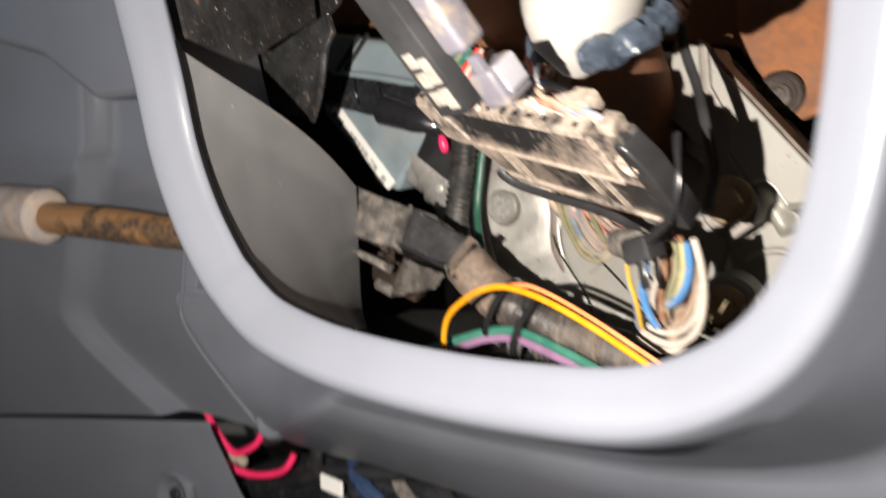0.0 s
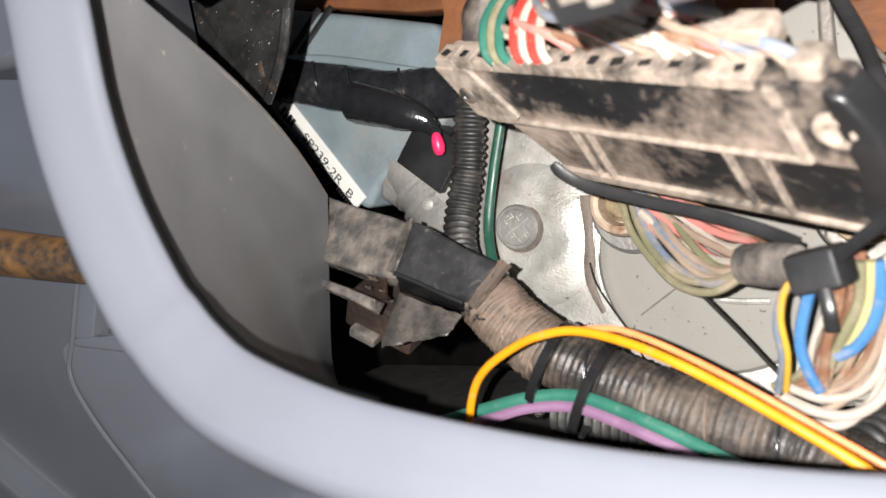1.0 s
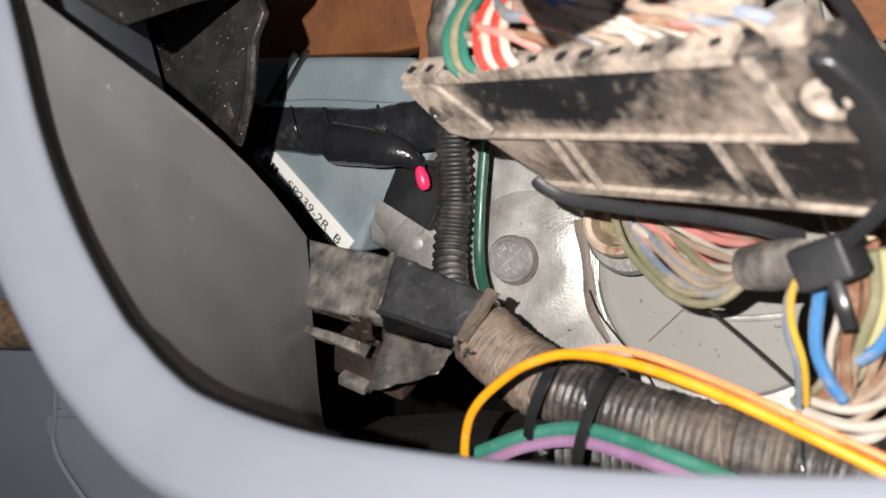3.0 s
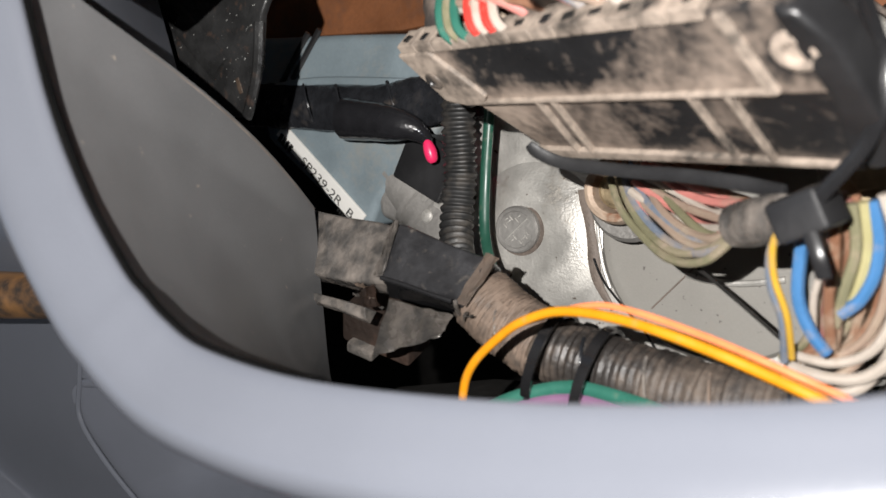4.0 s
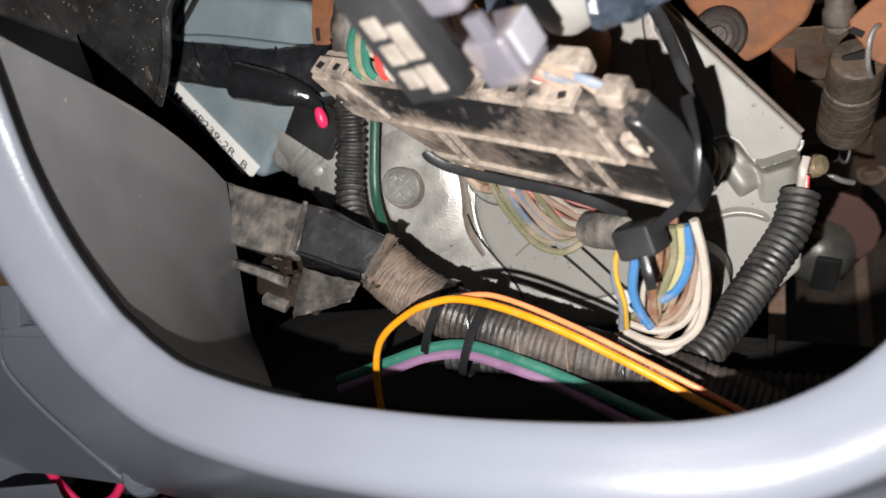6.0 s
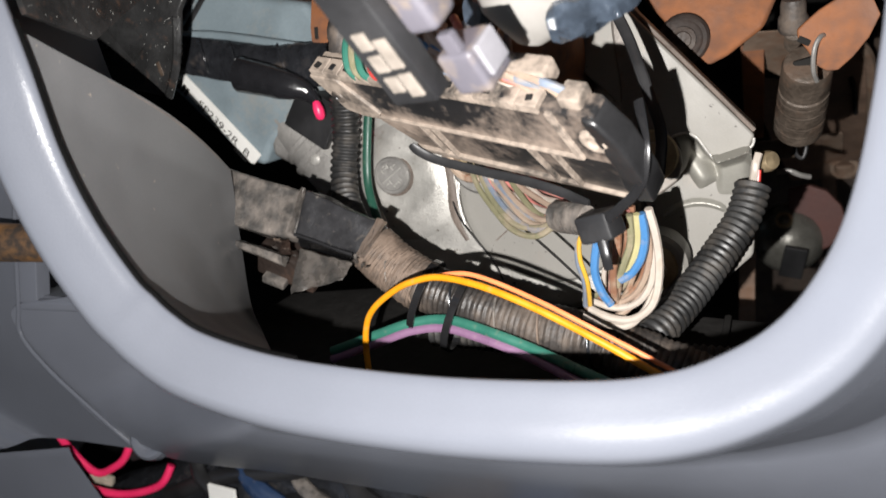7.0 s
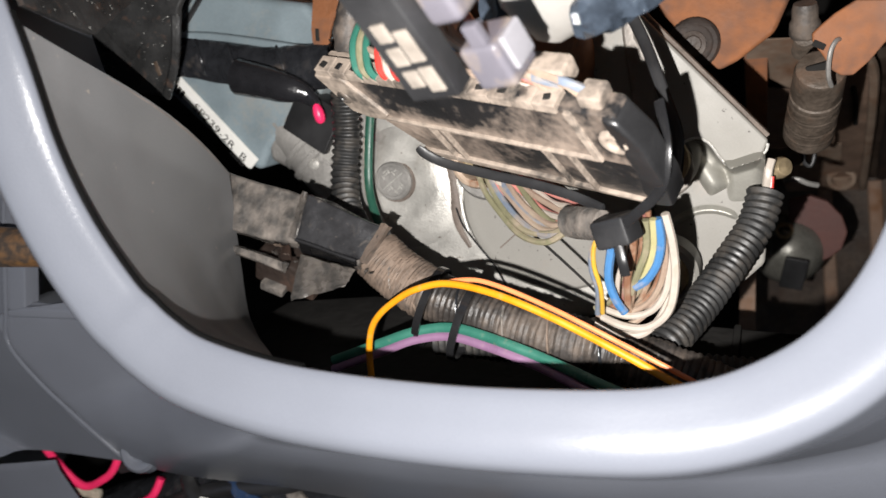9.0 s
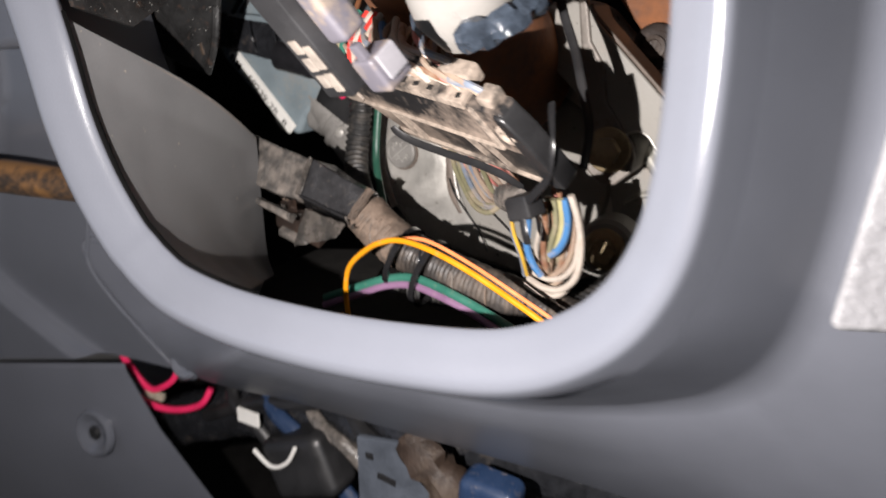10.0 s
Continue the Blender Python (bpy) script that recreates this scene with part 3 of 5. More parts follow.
# Marks in a lighter alloy: their relief contrast is put into the colour.
part("stamping", merged(*marks), ALLOY, plug)
# Brown ring under the plug's edge stands in for its shadow.
part("plug_shade", turned((-69.6, -1.4, -173.4), (0, 0, 1), [(9.6, 0), (9.4, 1.2), (8.4, 1.2), (0.4, 1.0)], 36), GRIME_SHADE, gear)
part("cover_disc", turned((0, -12, -178), (0, 0, 1), [(40.5, 0), (40.5, 2.2), (39, 4.0), (36, 4.4), (33.5, 3.4), (0.4, 3.4)], 64), ALLOY_MATT, gear)
part("score_mark", sweep([(-25, -33, -174.7), (-9, -20, -174.7)], 0.35, 6), GRIME_SHADE, gear)
solid("stiff_wire", sweep(smooth([(10, -8.5, -104), (12.6, -11.7, -105.6), (20, -20, -107.5), (28, -29.5, -109.5), (34, -37, -111)], 5), 0.5, 8), DARKNESS, "thin stiff black wire behind the cable bundle", "cable")
solid("thin_wire", sweep(smooth([(-42, -14, -171), (-40, -22, -172), (-34, -32, -173), (-27, -41, -172), (-22, -50, -170)], 6), 0.4, 6), BLACK, "hair-thin black wire against the housing", "cable")
part("casting_line", sweep(smooth([(-44, 10, -174.5), (-44, -4, -174.5), (-43.6, -14, -174.5), (-43, -23, -174.5), (-39, -33, -175.5)], 6), [2.4] * 12 + [2.4 - 0.12 * k for k in range(13)], 10, 0.5), GRIME_SHADE, gear, "grimy casting groove")
part("casting_edge", sweep(smooth([(-40.4, 4, -174), (-40.4, -8, -173.6), (-40, -17, -173.6), (-38.5, -25, -174)], 6), 0.7, 8), ALLOY, gear)
part("casting_edge", sweep(smooth([(-12, -22.5, -174.5), (-4, -25, -174), (6, -26.4, -173.8), (18, -26, -174)], 6), 1.1, 8), ALLOY, gear)
# Added darker plate: tones down the housing where it is lit too brightly.
part("toning_plate", prism([(36, 4), (60, -4), (82, -8), (80, -40), (62, -58), (44, -62), (36, -46), (41, -26)], -180, -173.4, 1.6, 3), ALLOY_MATT, gear, "darker plate toning down the housing, with a cast rim")
# raised cover on the right
shelf = [(38, 62), (40, 56), (81, 10), (79, 5), (69, 2), (66, 4), (62, 10), (58, 12), (54, 11), (51, 8), (20, 40), (24, 66)]
part("raised_cover", prism(shelf, -178, -152, 1.1, 3), ALLOY_MATT, gear, "raised flat alloy cover")
part("cover_rim", sweep(smooth([(38.4, 62, -153.6), (41, 56.6, -153.6), (60, 35, -153.6), (80.8, 11.4, -153.6)], 5), 0.8, 8), GRIME_SHADE, gear, "rusty edge of the cover")
# Brighter alloy along the notch puts the bevel's highlight into the colour.
part("cover_rim", sweep(smooth([(51.6, 8.6, -152.2), (54, 11.2, -152.2), (58, 12.2, -152.2), (62, 10.2, -152.2), (66, 4.4, -152.2), (69, 2.4, -152.2), (79, 5.4, -152.2), (80.8, 9, -152.2)], 6), 0.5, 8), ALLOY, gear, "brighter strip for the highlight on the cover's edge")
WALL = [Vector(p) for p in ((54, 11), (58, 12), (62, 10), (66, 4), (69, 2), (79, 5), (83, 0))]


def ease(x, span):
    """0 below nought, 1 above the span, rounded between."""
    k = max(0, min(1, x / span))
    return k * k * (3 - 2 * k)


def fall(u, v):
    """Height of the cast wall that sweeps down from the raised cover, with a rounded rib in it."""
    away = 99
    for a, b in zip(WALL, WALL[1:]):
        k = max(0, min(1, (Vector((u, v)) - a).dot(b - a) / (b - a).length_squared))
        away = min(away, (Vector((u, v)) - a.lerp(b, k)).length)
    along, across = (u - 60.2) * 0.5 - (v + 3) * 0.87, (u - 60.2) * 0.87 + (v + 3) * 0.5
    lobe = 8.5 * max(0, 1 - (along / 9.5) ** 4) * max(0, 1 - (across / 5) ** 2)
    corner = (8.5 - max(0, 3 - v) * 0.42) * ease((u - 65.5) / 4, 1) * ease((v + 18) / 4, 1)
    flange = 2.6 * math.exp(-((v + 18 + (u - 60) ** 2 * 0.03) / 1.5) ** 2) * ease((72 - u) / 4, 1)
    return -174 - max(0, u - 76) ** 2 * 0.25 + 21 * max(0, 1 - away / 6) ** 1.3 + max(lobe, corner) + flange


bm = bmesh.new()
skin(bm, [[Vector((u, v, fall(u, v))) for u in np.linspace(47, 80, 67)] for v in np.linspace(-27, 10, 75)], closed=False)
part("raised_side", bm, ALLOY_SATIN, gear, "cast wall sweeping down from the cover", sharp=80)
part("bracket_arm", prism([(33.5, 66), (37.6, 63.4), (39, 48), (44.6, 38), (45.4, 24), (51.7, 14), (56.4, 6), (57, 1), (55.4, -5), (48.5, -10.2), (42, -9.6), (36, -3), (36, 12), (36.5, 30), (34.5, 48)], -154.5, -150.5, 1.2, 3), STEEL_WORN, gear, "worn brown-grey steel arm under the bolt")
part("lug", turned((45, 4, -178), (0, 0, 1), [(14, 0), (13, 20), (11.5, 23), (0.4, 23)], 36), ALLOY_MATT, gear)
bolt("bolt", (46.6, 5, -150), 6.0, gear, "yellow-zinc hexagon bolt")
part("lug", turned((45, -38, -165), (0, 0, 1), [(13, 0), (13, 12), (11.5, 14), (0.4, 14)], 36), ALLOY_MATT, gear)
bolt("bolt", (45, -38, -151), 6.0, gear, "yellow-zinc hexagon bolt")
part("stub", turned((-22.5, 5, -178), (0, 0, 1), [(14, 0), (14, 18), (12.5, 20), (0.4, 20)], 36), ALLOY_DULL, gear)
seat = part("seat_ring", turned((-22.5, 8.5, -159), (0, 0, 1), [(11, 0), (11, 8), (10.4, 10), (9.6, 11.6), (8.4, 12), (7.2, 11), (6.8, 5), (0.4, 5)], 36), SEAT, gear, "rusted ring of the shaft seat")
part("inner_ring", turned((-22.5, 8.5, -153), (0, 0, 1), [(5.8, 0), (5.8, 3.2), (5.0, 3.6), (4.4, 3), (0.4, 3)], 28), BRASS, seat)
part("neck", turned((-131, 31, -187), (0.62, -0.78, 0), [(11, 0), (13.4, 1.5), (14, 4), (14, 18.5), (15.6, 19.2), (15.6, 21.2), (14.4, 21.8), (14.4, 26), (16, 26.6), (16, 29), (14.6, 29.8), (14.6, 46), (0.4, 46)], 40), ALLOY_DULL, gear, "round cast neck with two flanges", sharp=40)
part("neck_block", prism([(-125.2, 21.6), (-119, 26.6), (-109.2, 32.9), (-95.4, 18.7), (-90.4, 8.1), (-98, 2.4), (-117.3, 4.6), (-124.9, 8.4)], -186, -163.5, 3.0, 3), ALLOY_DULL, gear, "squared cast neck", true=True)
part("neck_flange", prism([(-111, 7), (-103, 17), (-93, 22), (-84, 14), (-86, -2), (-98, -6), (-109, -2)], -182, -162, 2.5, 3), ALLOY, gear, "bright cast flange beside the neck", true=True)
part("rivet", turned((-101, 6.5, -162.5), (0, 0, 1), [(2.8, 0), (2.6, 2.0), (1.8, 2.8), (0.3, 3.0)], 20), ALLOY, gear, true=True)

EYE_SIDE = Vector((90, 70, 165))


def nearer(bm):
    """Scales the motor a twentieth towards the camera's side, keeping its place in the view."""
    settle(bm)
    bm.transform(Matrix.Translation(EYE_SIDE) @ Matrix.Scale(0.95, 4) @ Matrix.Translation(-EYE_SIDE))
    return bm


motor = thing("steering_motor", (-160, 45, -215), "pale blue-grey painted steering motor with a white label", "motor")
part("can", nearer(soften(prism([(-215, 101), (-196, 97), (-161, 90), (-116, 80), (-108, 62), (-114, 40), (-150, 14), (-158, 2), (-175, 14), (-212, 52)], -240, -197), 4, 3)), STEEL_BLUE, motor, true=True)
part("collar", nearer(sweep(smooth([(-206, 74, -194), (-170, 71, -193), (-112, 58, -192)], 6), 2.0, 8)), STEEL_BLUE, motor, true=True)
for k in (0, 5):
    part("groove", nearer(sweep([(-196 + k * 1.4, 76, -196.5), (-176 + k * 1.4, 94, -196.5)], 1.4, 8)), BLACK, motor, true=True)
lab = part("label_plate", nearer(prism([(-204, 53), (-198, 57), (-157, 9), (-163, 4)], -197, -195.6, 0.3)), LABEL, motor, "white printed label", true=True)
way = Vector((41, -48, 0)).normalized()
curve = bpy.data.curves.new("print", "FONT")
curve.body, curve.size, curve.extrude = "SP239-2R  B", 5.6, 0.02
txt = bpy.data.objects.new("print", curve)
me = bpy.data.meshes.new_from_object(txt)
bpy.data.objects.remove(txt)
bm = bmesh.new()
bm.from_mesh(me)
bm.transform(Matrix.Translation((-190.9, 37.9, -195.2)) @ Matrix.Rotation(math.atan2(way.y, way.x), 4, "Z") @ Matrix.Scale(39 / max(vert.co.x for vert in bm.verts), 4, (1, 0, 0)))
part("print", nearer(bm), INK, lab, true=True)
bars = [block(Vector((-201, 51, -195.4)) + way * k * 2.6, (2.0, 4.4, 0.3), Matrix.Rotation(math.atan2(way.y, way.x), 4, "Z"), 0.05) for k in range(4)]
bars += [block(Vector((-172, 13.5, -195.4)) + way * k * 1.7, (0.8, 2.2, 0.3), Matrix.Rotation(math.atan2(way.y, way.x), 4, "Z"), 0.05) for k in range(6)]
for b in bars:
    part("print_bar", nearer(b), INK, lab, true=True)

# ---- dark brackets on the left ----
bracket = thing("bracket", (-140, 90, -88), "black pressed-steel bracket with rust specks", "bracket")
part("web", prism([(-230, 150), (-88, 150), (-86, 96), (-89, 90), (-95, 87), (-93, 80), (-98, 74), (-102, 60), (-110, 46), (-126, 50), (-152, 64), (-190, 84)], -89, -86, 0.8), BLACK_SPECKLED, bracket)
side_rows = [[Vector((u - 2, v, -9)).lerp(Vector(b), k / 6) for k in range(7)] for u, v, b in ((-85.5, 80, (-92, 71, -36)), (-87.5, 92, (-97, 80, -62)), (-90, 106, (-103, 88, -88)), (-93, 124, (-104, 112, -88)), (-97, 146, (-106, 150, -88)))]
bm = bmesh.new()
near_rows, far_rows = skin(bm, side_rows, closed=False), skin(bm, [[p + Vector((-2, 0, 0)) for p in r] for r in side_rows], closed=False)
for a, b in ((near_rows[0], far_rows[0]), (near_rows[-1], far_rows[-1]), ([r[0] for r in near_rows], [r[0] for r in far_rows]), ([r[-1] for r in near_rows], [r[-1] for r in far_rows])):
    for i in range(len(a) - 1):
        bm.faces.new((a[i], a[i + 1], b[i + 1], b[i]))
part("side_web", bm, BLACK_SPECKLED, bracket, true=True)
part("flange", sweep(smooth([(-99, 72, -86), (-103, 58, -86), (-110, 46, -86)], 5), 1.6, 8), BLACK_SPECKLED, bracket)
part("embossing", sweep(smooth([(-168, 110, -86), (-140, 88, -86), (-118, 62, -86)], 6), 4.5, 12, 0.35), BLACK_SPECKLED, bracket)
part("rust_patch", block((-111, 56, -86), (1.6, 5, 0.6), Matrix.Rotation(0.2, 4, "Z"), 0.3), RUST_DARK, bracket)
tape_run = thing("taped_harness", (-130, 52, -168), "black taped wiring harness with a loose tail", "wiring")
part("harness", sweep(smooth([(-215, 72, -170), (-177, 64, -170), (-146, 57, -169), (-122, 52, -168), (-98, 51, -165), (-70, 49, -163)], 8), 9.5, 14, 0.6, rough=0.04), TAPE, tape_run)
part("tail", sweep(smooth([(-128, 47, -156), (-114, 44, -153), (-104, 41.5, -151), (-96.5, 39, -151.5), (-92.4, 35.4, -152.6), (-90.8, 31.8, -153.6)], 6), [8.0 - 0.12 * k for k in range(13)] + [6.2 - 0.27 * k for k in range(18)], 14, 0.85, rough=0.025), TAPE_GLOSS, tape_run, "glossy tapered tape tail", true=True)
part("tip", sweep(smooth([(-91.0, 34.0, -152.2), (-90.2, 30.0, -152.4), (-89.6, 25.4, -152.6)], 6), [0.8, 1.2, 1.5, 1.8, 2.0, 2.2, 2.3, 2.35, 2.3, 2.2, 2.0, 1.6, 0.9], 12), MAGENTA, tape_run, "bright pink wire end", true=True)
for k, (u, v) in enumerate(((-150, 56), (-134, 53), (-110, 50))):
    part("tape_edge", sweep(smooth([(u, v + 8, -160), (u + 3, v + 3, -156.5), (u + 4, v - 3, -156.5), (u + 2, v - 7, -160)], 5), 0.7, 6, 0.6), TAPE, tape_run, "lifted tape edge", true=True)
solid("rubber_block", block((-106, 28, -176), (24, 22, 12), Matrix.Rotation(radians(-35), 4, "Z"), 1.0), BLACK, "black rubber block on the gearbox foot", "block")

upright = thing("corrugated_conduit", (-78, 20, -152), "black corrugated conduit standing before the gearbox", "conduit")
part("sleeve", conduit([(-74, 60, -152), (-77, 40, -152), (-79, 22, -152), (-81, 6, -149), (-78, -6, -142), (-68, -16, -132)], 6.1, 3.0, 0.95), CONDUIT, upright)
solid("green_cable", sweep(smooth([(-60, 60, -150), (-64, 40, -151), (-69, 20, -152), (-71, 0, -150), (-64, -14, -141), (-57, -24, -134)], 8), 1.8, 10), GREEN, "dark green cable beside the conduit", "cable")
# Lit patch of the housing, put in as a white strip.
solid("lit_casing_strip", sweep(smooth([(-77, 19, -166), (-80, -4, -166), (-75, -19, -164), (-71, -28, -162)], 8), 2.2, 8, 0.5), WHITE, "white strip standing in for the lit housing", "strip")

# ---- connector and the main loom ----
conn = thing("loom_connector", (-75, -5, -105), "dusty black taped loom connector with a loose tape tab", "connector")
random.seed(8)


def cased(stations, bevel=1.0, rough=0.35):
    """A taped case from stations of its top, front, lower and back edges."""
    b = bmesh.new()
    skin(b, [[Vector(p) + Vector([random.uniform(-rough, rough) for _ in range(3)]) for p in st] for st in stations])
    soften(b, bevel, 3)
    return b


def torn(corners, n=7, thick=0.5, rough=0.5):
    """A crumpled piece of tape between four corners."""
    a, b_, c, d = (Vector(p) for p in corners)
    b = bmesh.new()
    up = (b_ - a).cross(d - a).normalized()
    skin(b, [[a.lerp(b_, i / n).lerp(d.lerp(c, i / n), j / n) + up * random.uniform(-rough, rough) + Vector([random.uniform(-0.3, 0.3) for _ in range(3)]) * (i in (0, n) or j in (0, n))
              for i in range(n + 1)] for j in range(n + 1)], closed=False)
    bmesh.ops.solidify(b, geom=b.faces[:], thickness=thick)
    return b


part("shell", cased([[(-116, 16, -112), (-111, -2.5, -99), (-111, -8, -106), (-115, 8, -124)], [(-104, 13.4, -108.6), (-100, -4.6, -96.4), (-100, -9.6, -103), (-104, 6, -120)],
                     [(-92, 11.4, -105), (-89, -6.6, -93.6), (-90, -11, -100), (-92, 4, -117)], [(-80, 9.4, -101.4), (-79.5, -7.6, -91.8), (-80, -12, -98), (-80, 3, -114)],
                     [(-68, 6.4, -99), (-71, -8.4, -91.4), (-72.5, -12.6, -97), (-69, 2, -112)]], 1.2, 0.5), TAPE_DUSTY, conn, true=True)
part("collar", cased([[(-70, 8.0, -99.6), (-73.4, -6.0, -91.6), (-75, -12.4, -96), (-70, 2, -112)], [(-66.6, 7.4, -98.6), (-70.4, -6.8, -91.0), (-72.4, -13.2, -95.6), (-67, 2, -112)], [(-52, 1.0, -96.6), (-57.6, -10.6, -90.2), (-60.4, -16.0, -95), (-55, -4, -110)],
                      [(-38.6, -4.6, -96.6), (-46.4, -14.2, -91.0), (-49.8, -19.2, -96), (-43, -9, -109)]], 0.9, 0.15), COLLAR, conn, "glossy black tape collar", true=True)
part("band", torn([(-71.4, -7.0, -90.4), (-49.0, -14.2, -89.8), (-51.8, -18.2, -94.4), (-73.4, -13.0, -95.0)], 6, 0.6, 0.08), TIE, conn, "shiny black face of the collar", true=True)
part("band_edge", sweep(smooth([(-72.0, -6.4, -90.2), (-64, -8.8, -89.8), (-56, -11.6, -89.4), (-48.8, -14.0, -89.4)], 5), 0.7, 8), TIE, conn, "shiny rounded edge of the collar", true=True)
part("frayed_end", torn([(-40.4, -2.4, -96.6), (-36.8, -4.4, -97), (-45.4, -15.8, -90.4), (-48.0, -14.6, -89.8)], 6, 0.5, 0.5), TAPE_TAN, conn, "frayed tan tape at the collar end", true=True)
# Paler tape along the collar's end: its highlight, put into the colour.
part("end_highlight", sweep(smooth([(-47.6, -14.2, -89.2), (-48.6, -16, -91), (-50, -18.4, -94)], 5), 0.7, 8, rough=0.2), TAPE_DUSTY, conn, "pale strip for the highlight at the collar's end", true=True)
part("fold_tape", torn([(-71.8, 9.0, -99.4), (-68.8, 8.6, -98.6), (-71.8, -6.6, -90.2), (-75.2, -5.6, -91.0)], 6, 0.6, 0.25), TAPE_DUSTY, conn, "dusty tape fold round the collar", true=True)
part("latch", cased([[(-110, -8.6, -97.4), (-109.6, -10.4, -96.4), (-109.6, -12.4, -98), (-110, -11, -102)], [(-92, -11.6, -92.8), (-91.6, -14.4, -91.6), (-91.6, -16.8, -94), (-92, -14, -98)],
                     [(-80, -14.4, -90.4), (-79.6, -18.0, -89.6), (-80.0, -20.6, -92), (-80, -17, -96)]], 0.5, 0.5), TAPE_DUSTY, conn, "loose strip under the case", true=True)
# Dark piece laid on the tape gives the shade of a torn hole.
part("dark_tape_patch", torn([(-80, -9, -90.6), (-75, -8, -90.2), (-75.6, -15, -92.6), (-81, -14.6, -91.6)], 4, 0.5, 0.6), RUST_BLACK, conn, "dark patch standing in for a torn hole in the tape", true=True)
part("tape_tab", torn([(-73.6, -13.4, -94.2), (-51.6, -18.6, -93.6), (-55.4, -24.2, -90.4), (-75.6, -28.2, -85.6)], 9, 0.45, 0.55), TAPE_DUSTY, conn, "torn tape tab", true=True)
random.seed(33)
for k in range(9):
    c = (Vector((-80, -11, -90)), Vector((-76, -13, -90)), Vector((-44, -17, -90)))[k % 3] + Vector([random.uniform(-2.4, 2.4) for _ in range(3)])
    d = [Vector([random.uniform(-2.2, 2.2) for _ in range(3)]) for _ in range(3)]
    part("tape_shred", torn([c, c + d[0], c + d[0] + d[1], c + d[1] * 0.8 + d[2] * 0.3], 3, 0.35, 0.25), (TAPE_DUSTY, TAPE_TAN)[k % 2], conn, true=True)

loom = thing("main_loom", (0, -36, -98), "dusty brown corrugated main loom with black cable ties", "wiring loom")
LOOM = [(-52, -12, -104), (-40, -22.5, -102), (-28, -29, -99.5), (-5, -36, -96.5), (15.5, -41, -93.5), (38, -45.6, -92), (63, -54, -91), (95, -68, -90)]
part("sleeve", conduit(LOOM, 8.9, 2.1, 0.32, 22, rough=0.02, wear=0.3), CONDUIT_DUSTY, loom, true=True)
part("tape_wrap", conduit([(-47.5, -16, -103.2), (-40, -22.5, -102), (-33, -26.6, -100.6), (-27, -29.6, -99.2)], 9.7, 1.5, 0.22, 24, rough=0.03, wear=0.15), TAPE_TAN, loom, "tan cloth tape at the start of the loom", true=True)
random.seed(12)
for k in range(7):
    a = smooth(LOOM, 12)[14 + 9 * k]
    part("wrap_edge", sweep([a + Vector((-0.6 + 0.1 * j, 9.3 * math.cos(0.5 + 0.35 * j), 9.3 * math.sin(0.5 + 0.35 * j))) for j in range(8)], 0.45, 6, rough=0.3), (TAPE_DUSTY, TAPE_TAN, TAPE)[k % 3], loom, "lifted tape edge", true=True)
for u, v, w in ((-25.5, -33.5, -97), (-12.5, -37.8, -95.5)):
    d = Vector((22, -8, 2)).normalized()
    pts = [Vector((u, v, w)) + (Vector((0, 0, 1)) * math.sin(a) + d.cross(Vector((0, 0, 1))) * math.cos(a)) * 14.2 for a in np.linspace(0, 2 * math.pi, 29)]
    bm = bmesh.new()
    rings = []
    for p in pts[:-1]:
        o = (p - Vector((u, v, w))).normalized()
        rings.append([p + d * 1.35 + o * 0.5, p - d * 1.35 + o * 0.5, p - d * 1.35 - o * 0.6, p + d * 1.35 - o * 0.6])
    skin(bm, rings, loop=True)
    part("cable_tie", bm, TIE, loom, "glossy black cable tie", true=True)
solid("yellow_cable", sweep(smooth([(-40, -62, -76), (-38, -44, -73), (-35, -33, -71), (-30, -26, -69), (-22, -20, -68), (-14, -16, -66), (-4, -14, -65), (10, -16, -63), (27, -22, -61), (47, -31, -58), (59, -37, -56), (80, -48, -55)], 8), 1.08, 12), YELLOW, "bright yellow cable arching over the loom", "cable", "cables over the loom")
solid("orange_cable", sweep(smooth([(-14, -16.5, -68.5), (0, -13.6, -67.5), (10, -14.5, -66), (27, -20.5, -63.5), (47, -29.5, -60.5), (59, -35, -58.5), (80, -46, -57)], 8), 0.7, 10), ORANGE, "thin orange cable along the yellow one", "cable", "cables over the loom")
solid("sea_green_cable", sweep(smooth([(-60, -50, -86), (-39, -42, -85), (-27, -38, -86), (-15, -36.4, -87), (-4, -38, -86), (15, -43, -83), (36, -50, -79), (60, -60, -78)], 8), 1.7, 10), GREEN2, "sea-green cable under the loom ties", "cable", "cables over the loom")
solid("purple_cable", sweep(smooth([(-60, -53, -85), (-39, -45, -84), (-27, -40.6, -85), (-15, -39.2, -86), (-4, -41, -85), (15, -46, -82), (36, -54, -78), (60, -64, -77)], 8), 1.5, 10), PURPLE, "lilac cable beside the sea-green one", "cable", "cables over the loom")
solid("lower_conduit", conduit([(-30, -50, -112), (0, -52, -112), (40, -58, -112), (90, -62, -115)], 7, 2.6, 0.8), CONDUIT, "black corrugated conduit below the main loom", "conduit")

# ---- control box hung in the opening ----
box = thing("fuse_box", (10, 30, -65), "dusty black plastic fuse box hanging from its cables", "fuse box")
X, Y = Vector((88, -13, 30)), Vector((4, -26, -25))
turn = axes(X, Y)
o = Vector((-30, 48, -70))
BX = Matrix.Translation(o) @ turn


def in_box(bm):
    """Into the dash frame; the lower half of the box's face folds back."""
    for vert in bm.verts:
        x, y, z = vert.co
        vert.co.z = z - 2.4 - 0.04 * x + max(0, y - 15.5) * 0.19
    bm.transform(BX)
    return bm


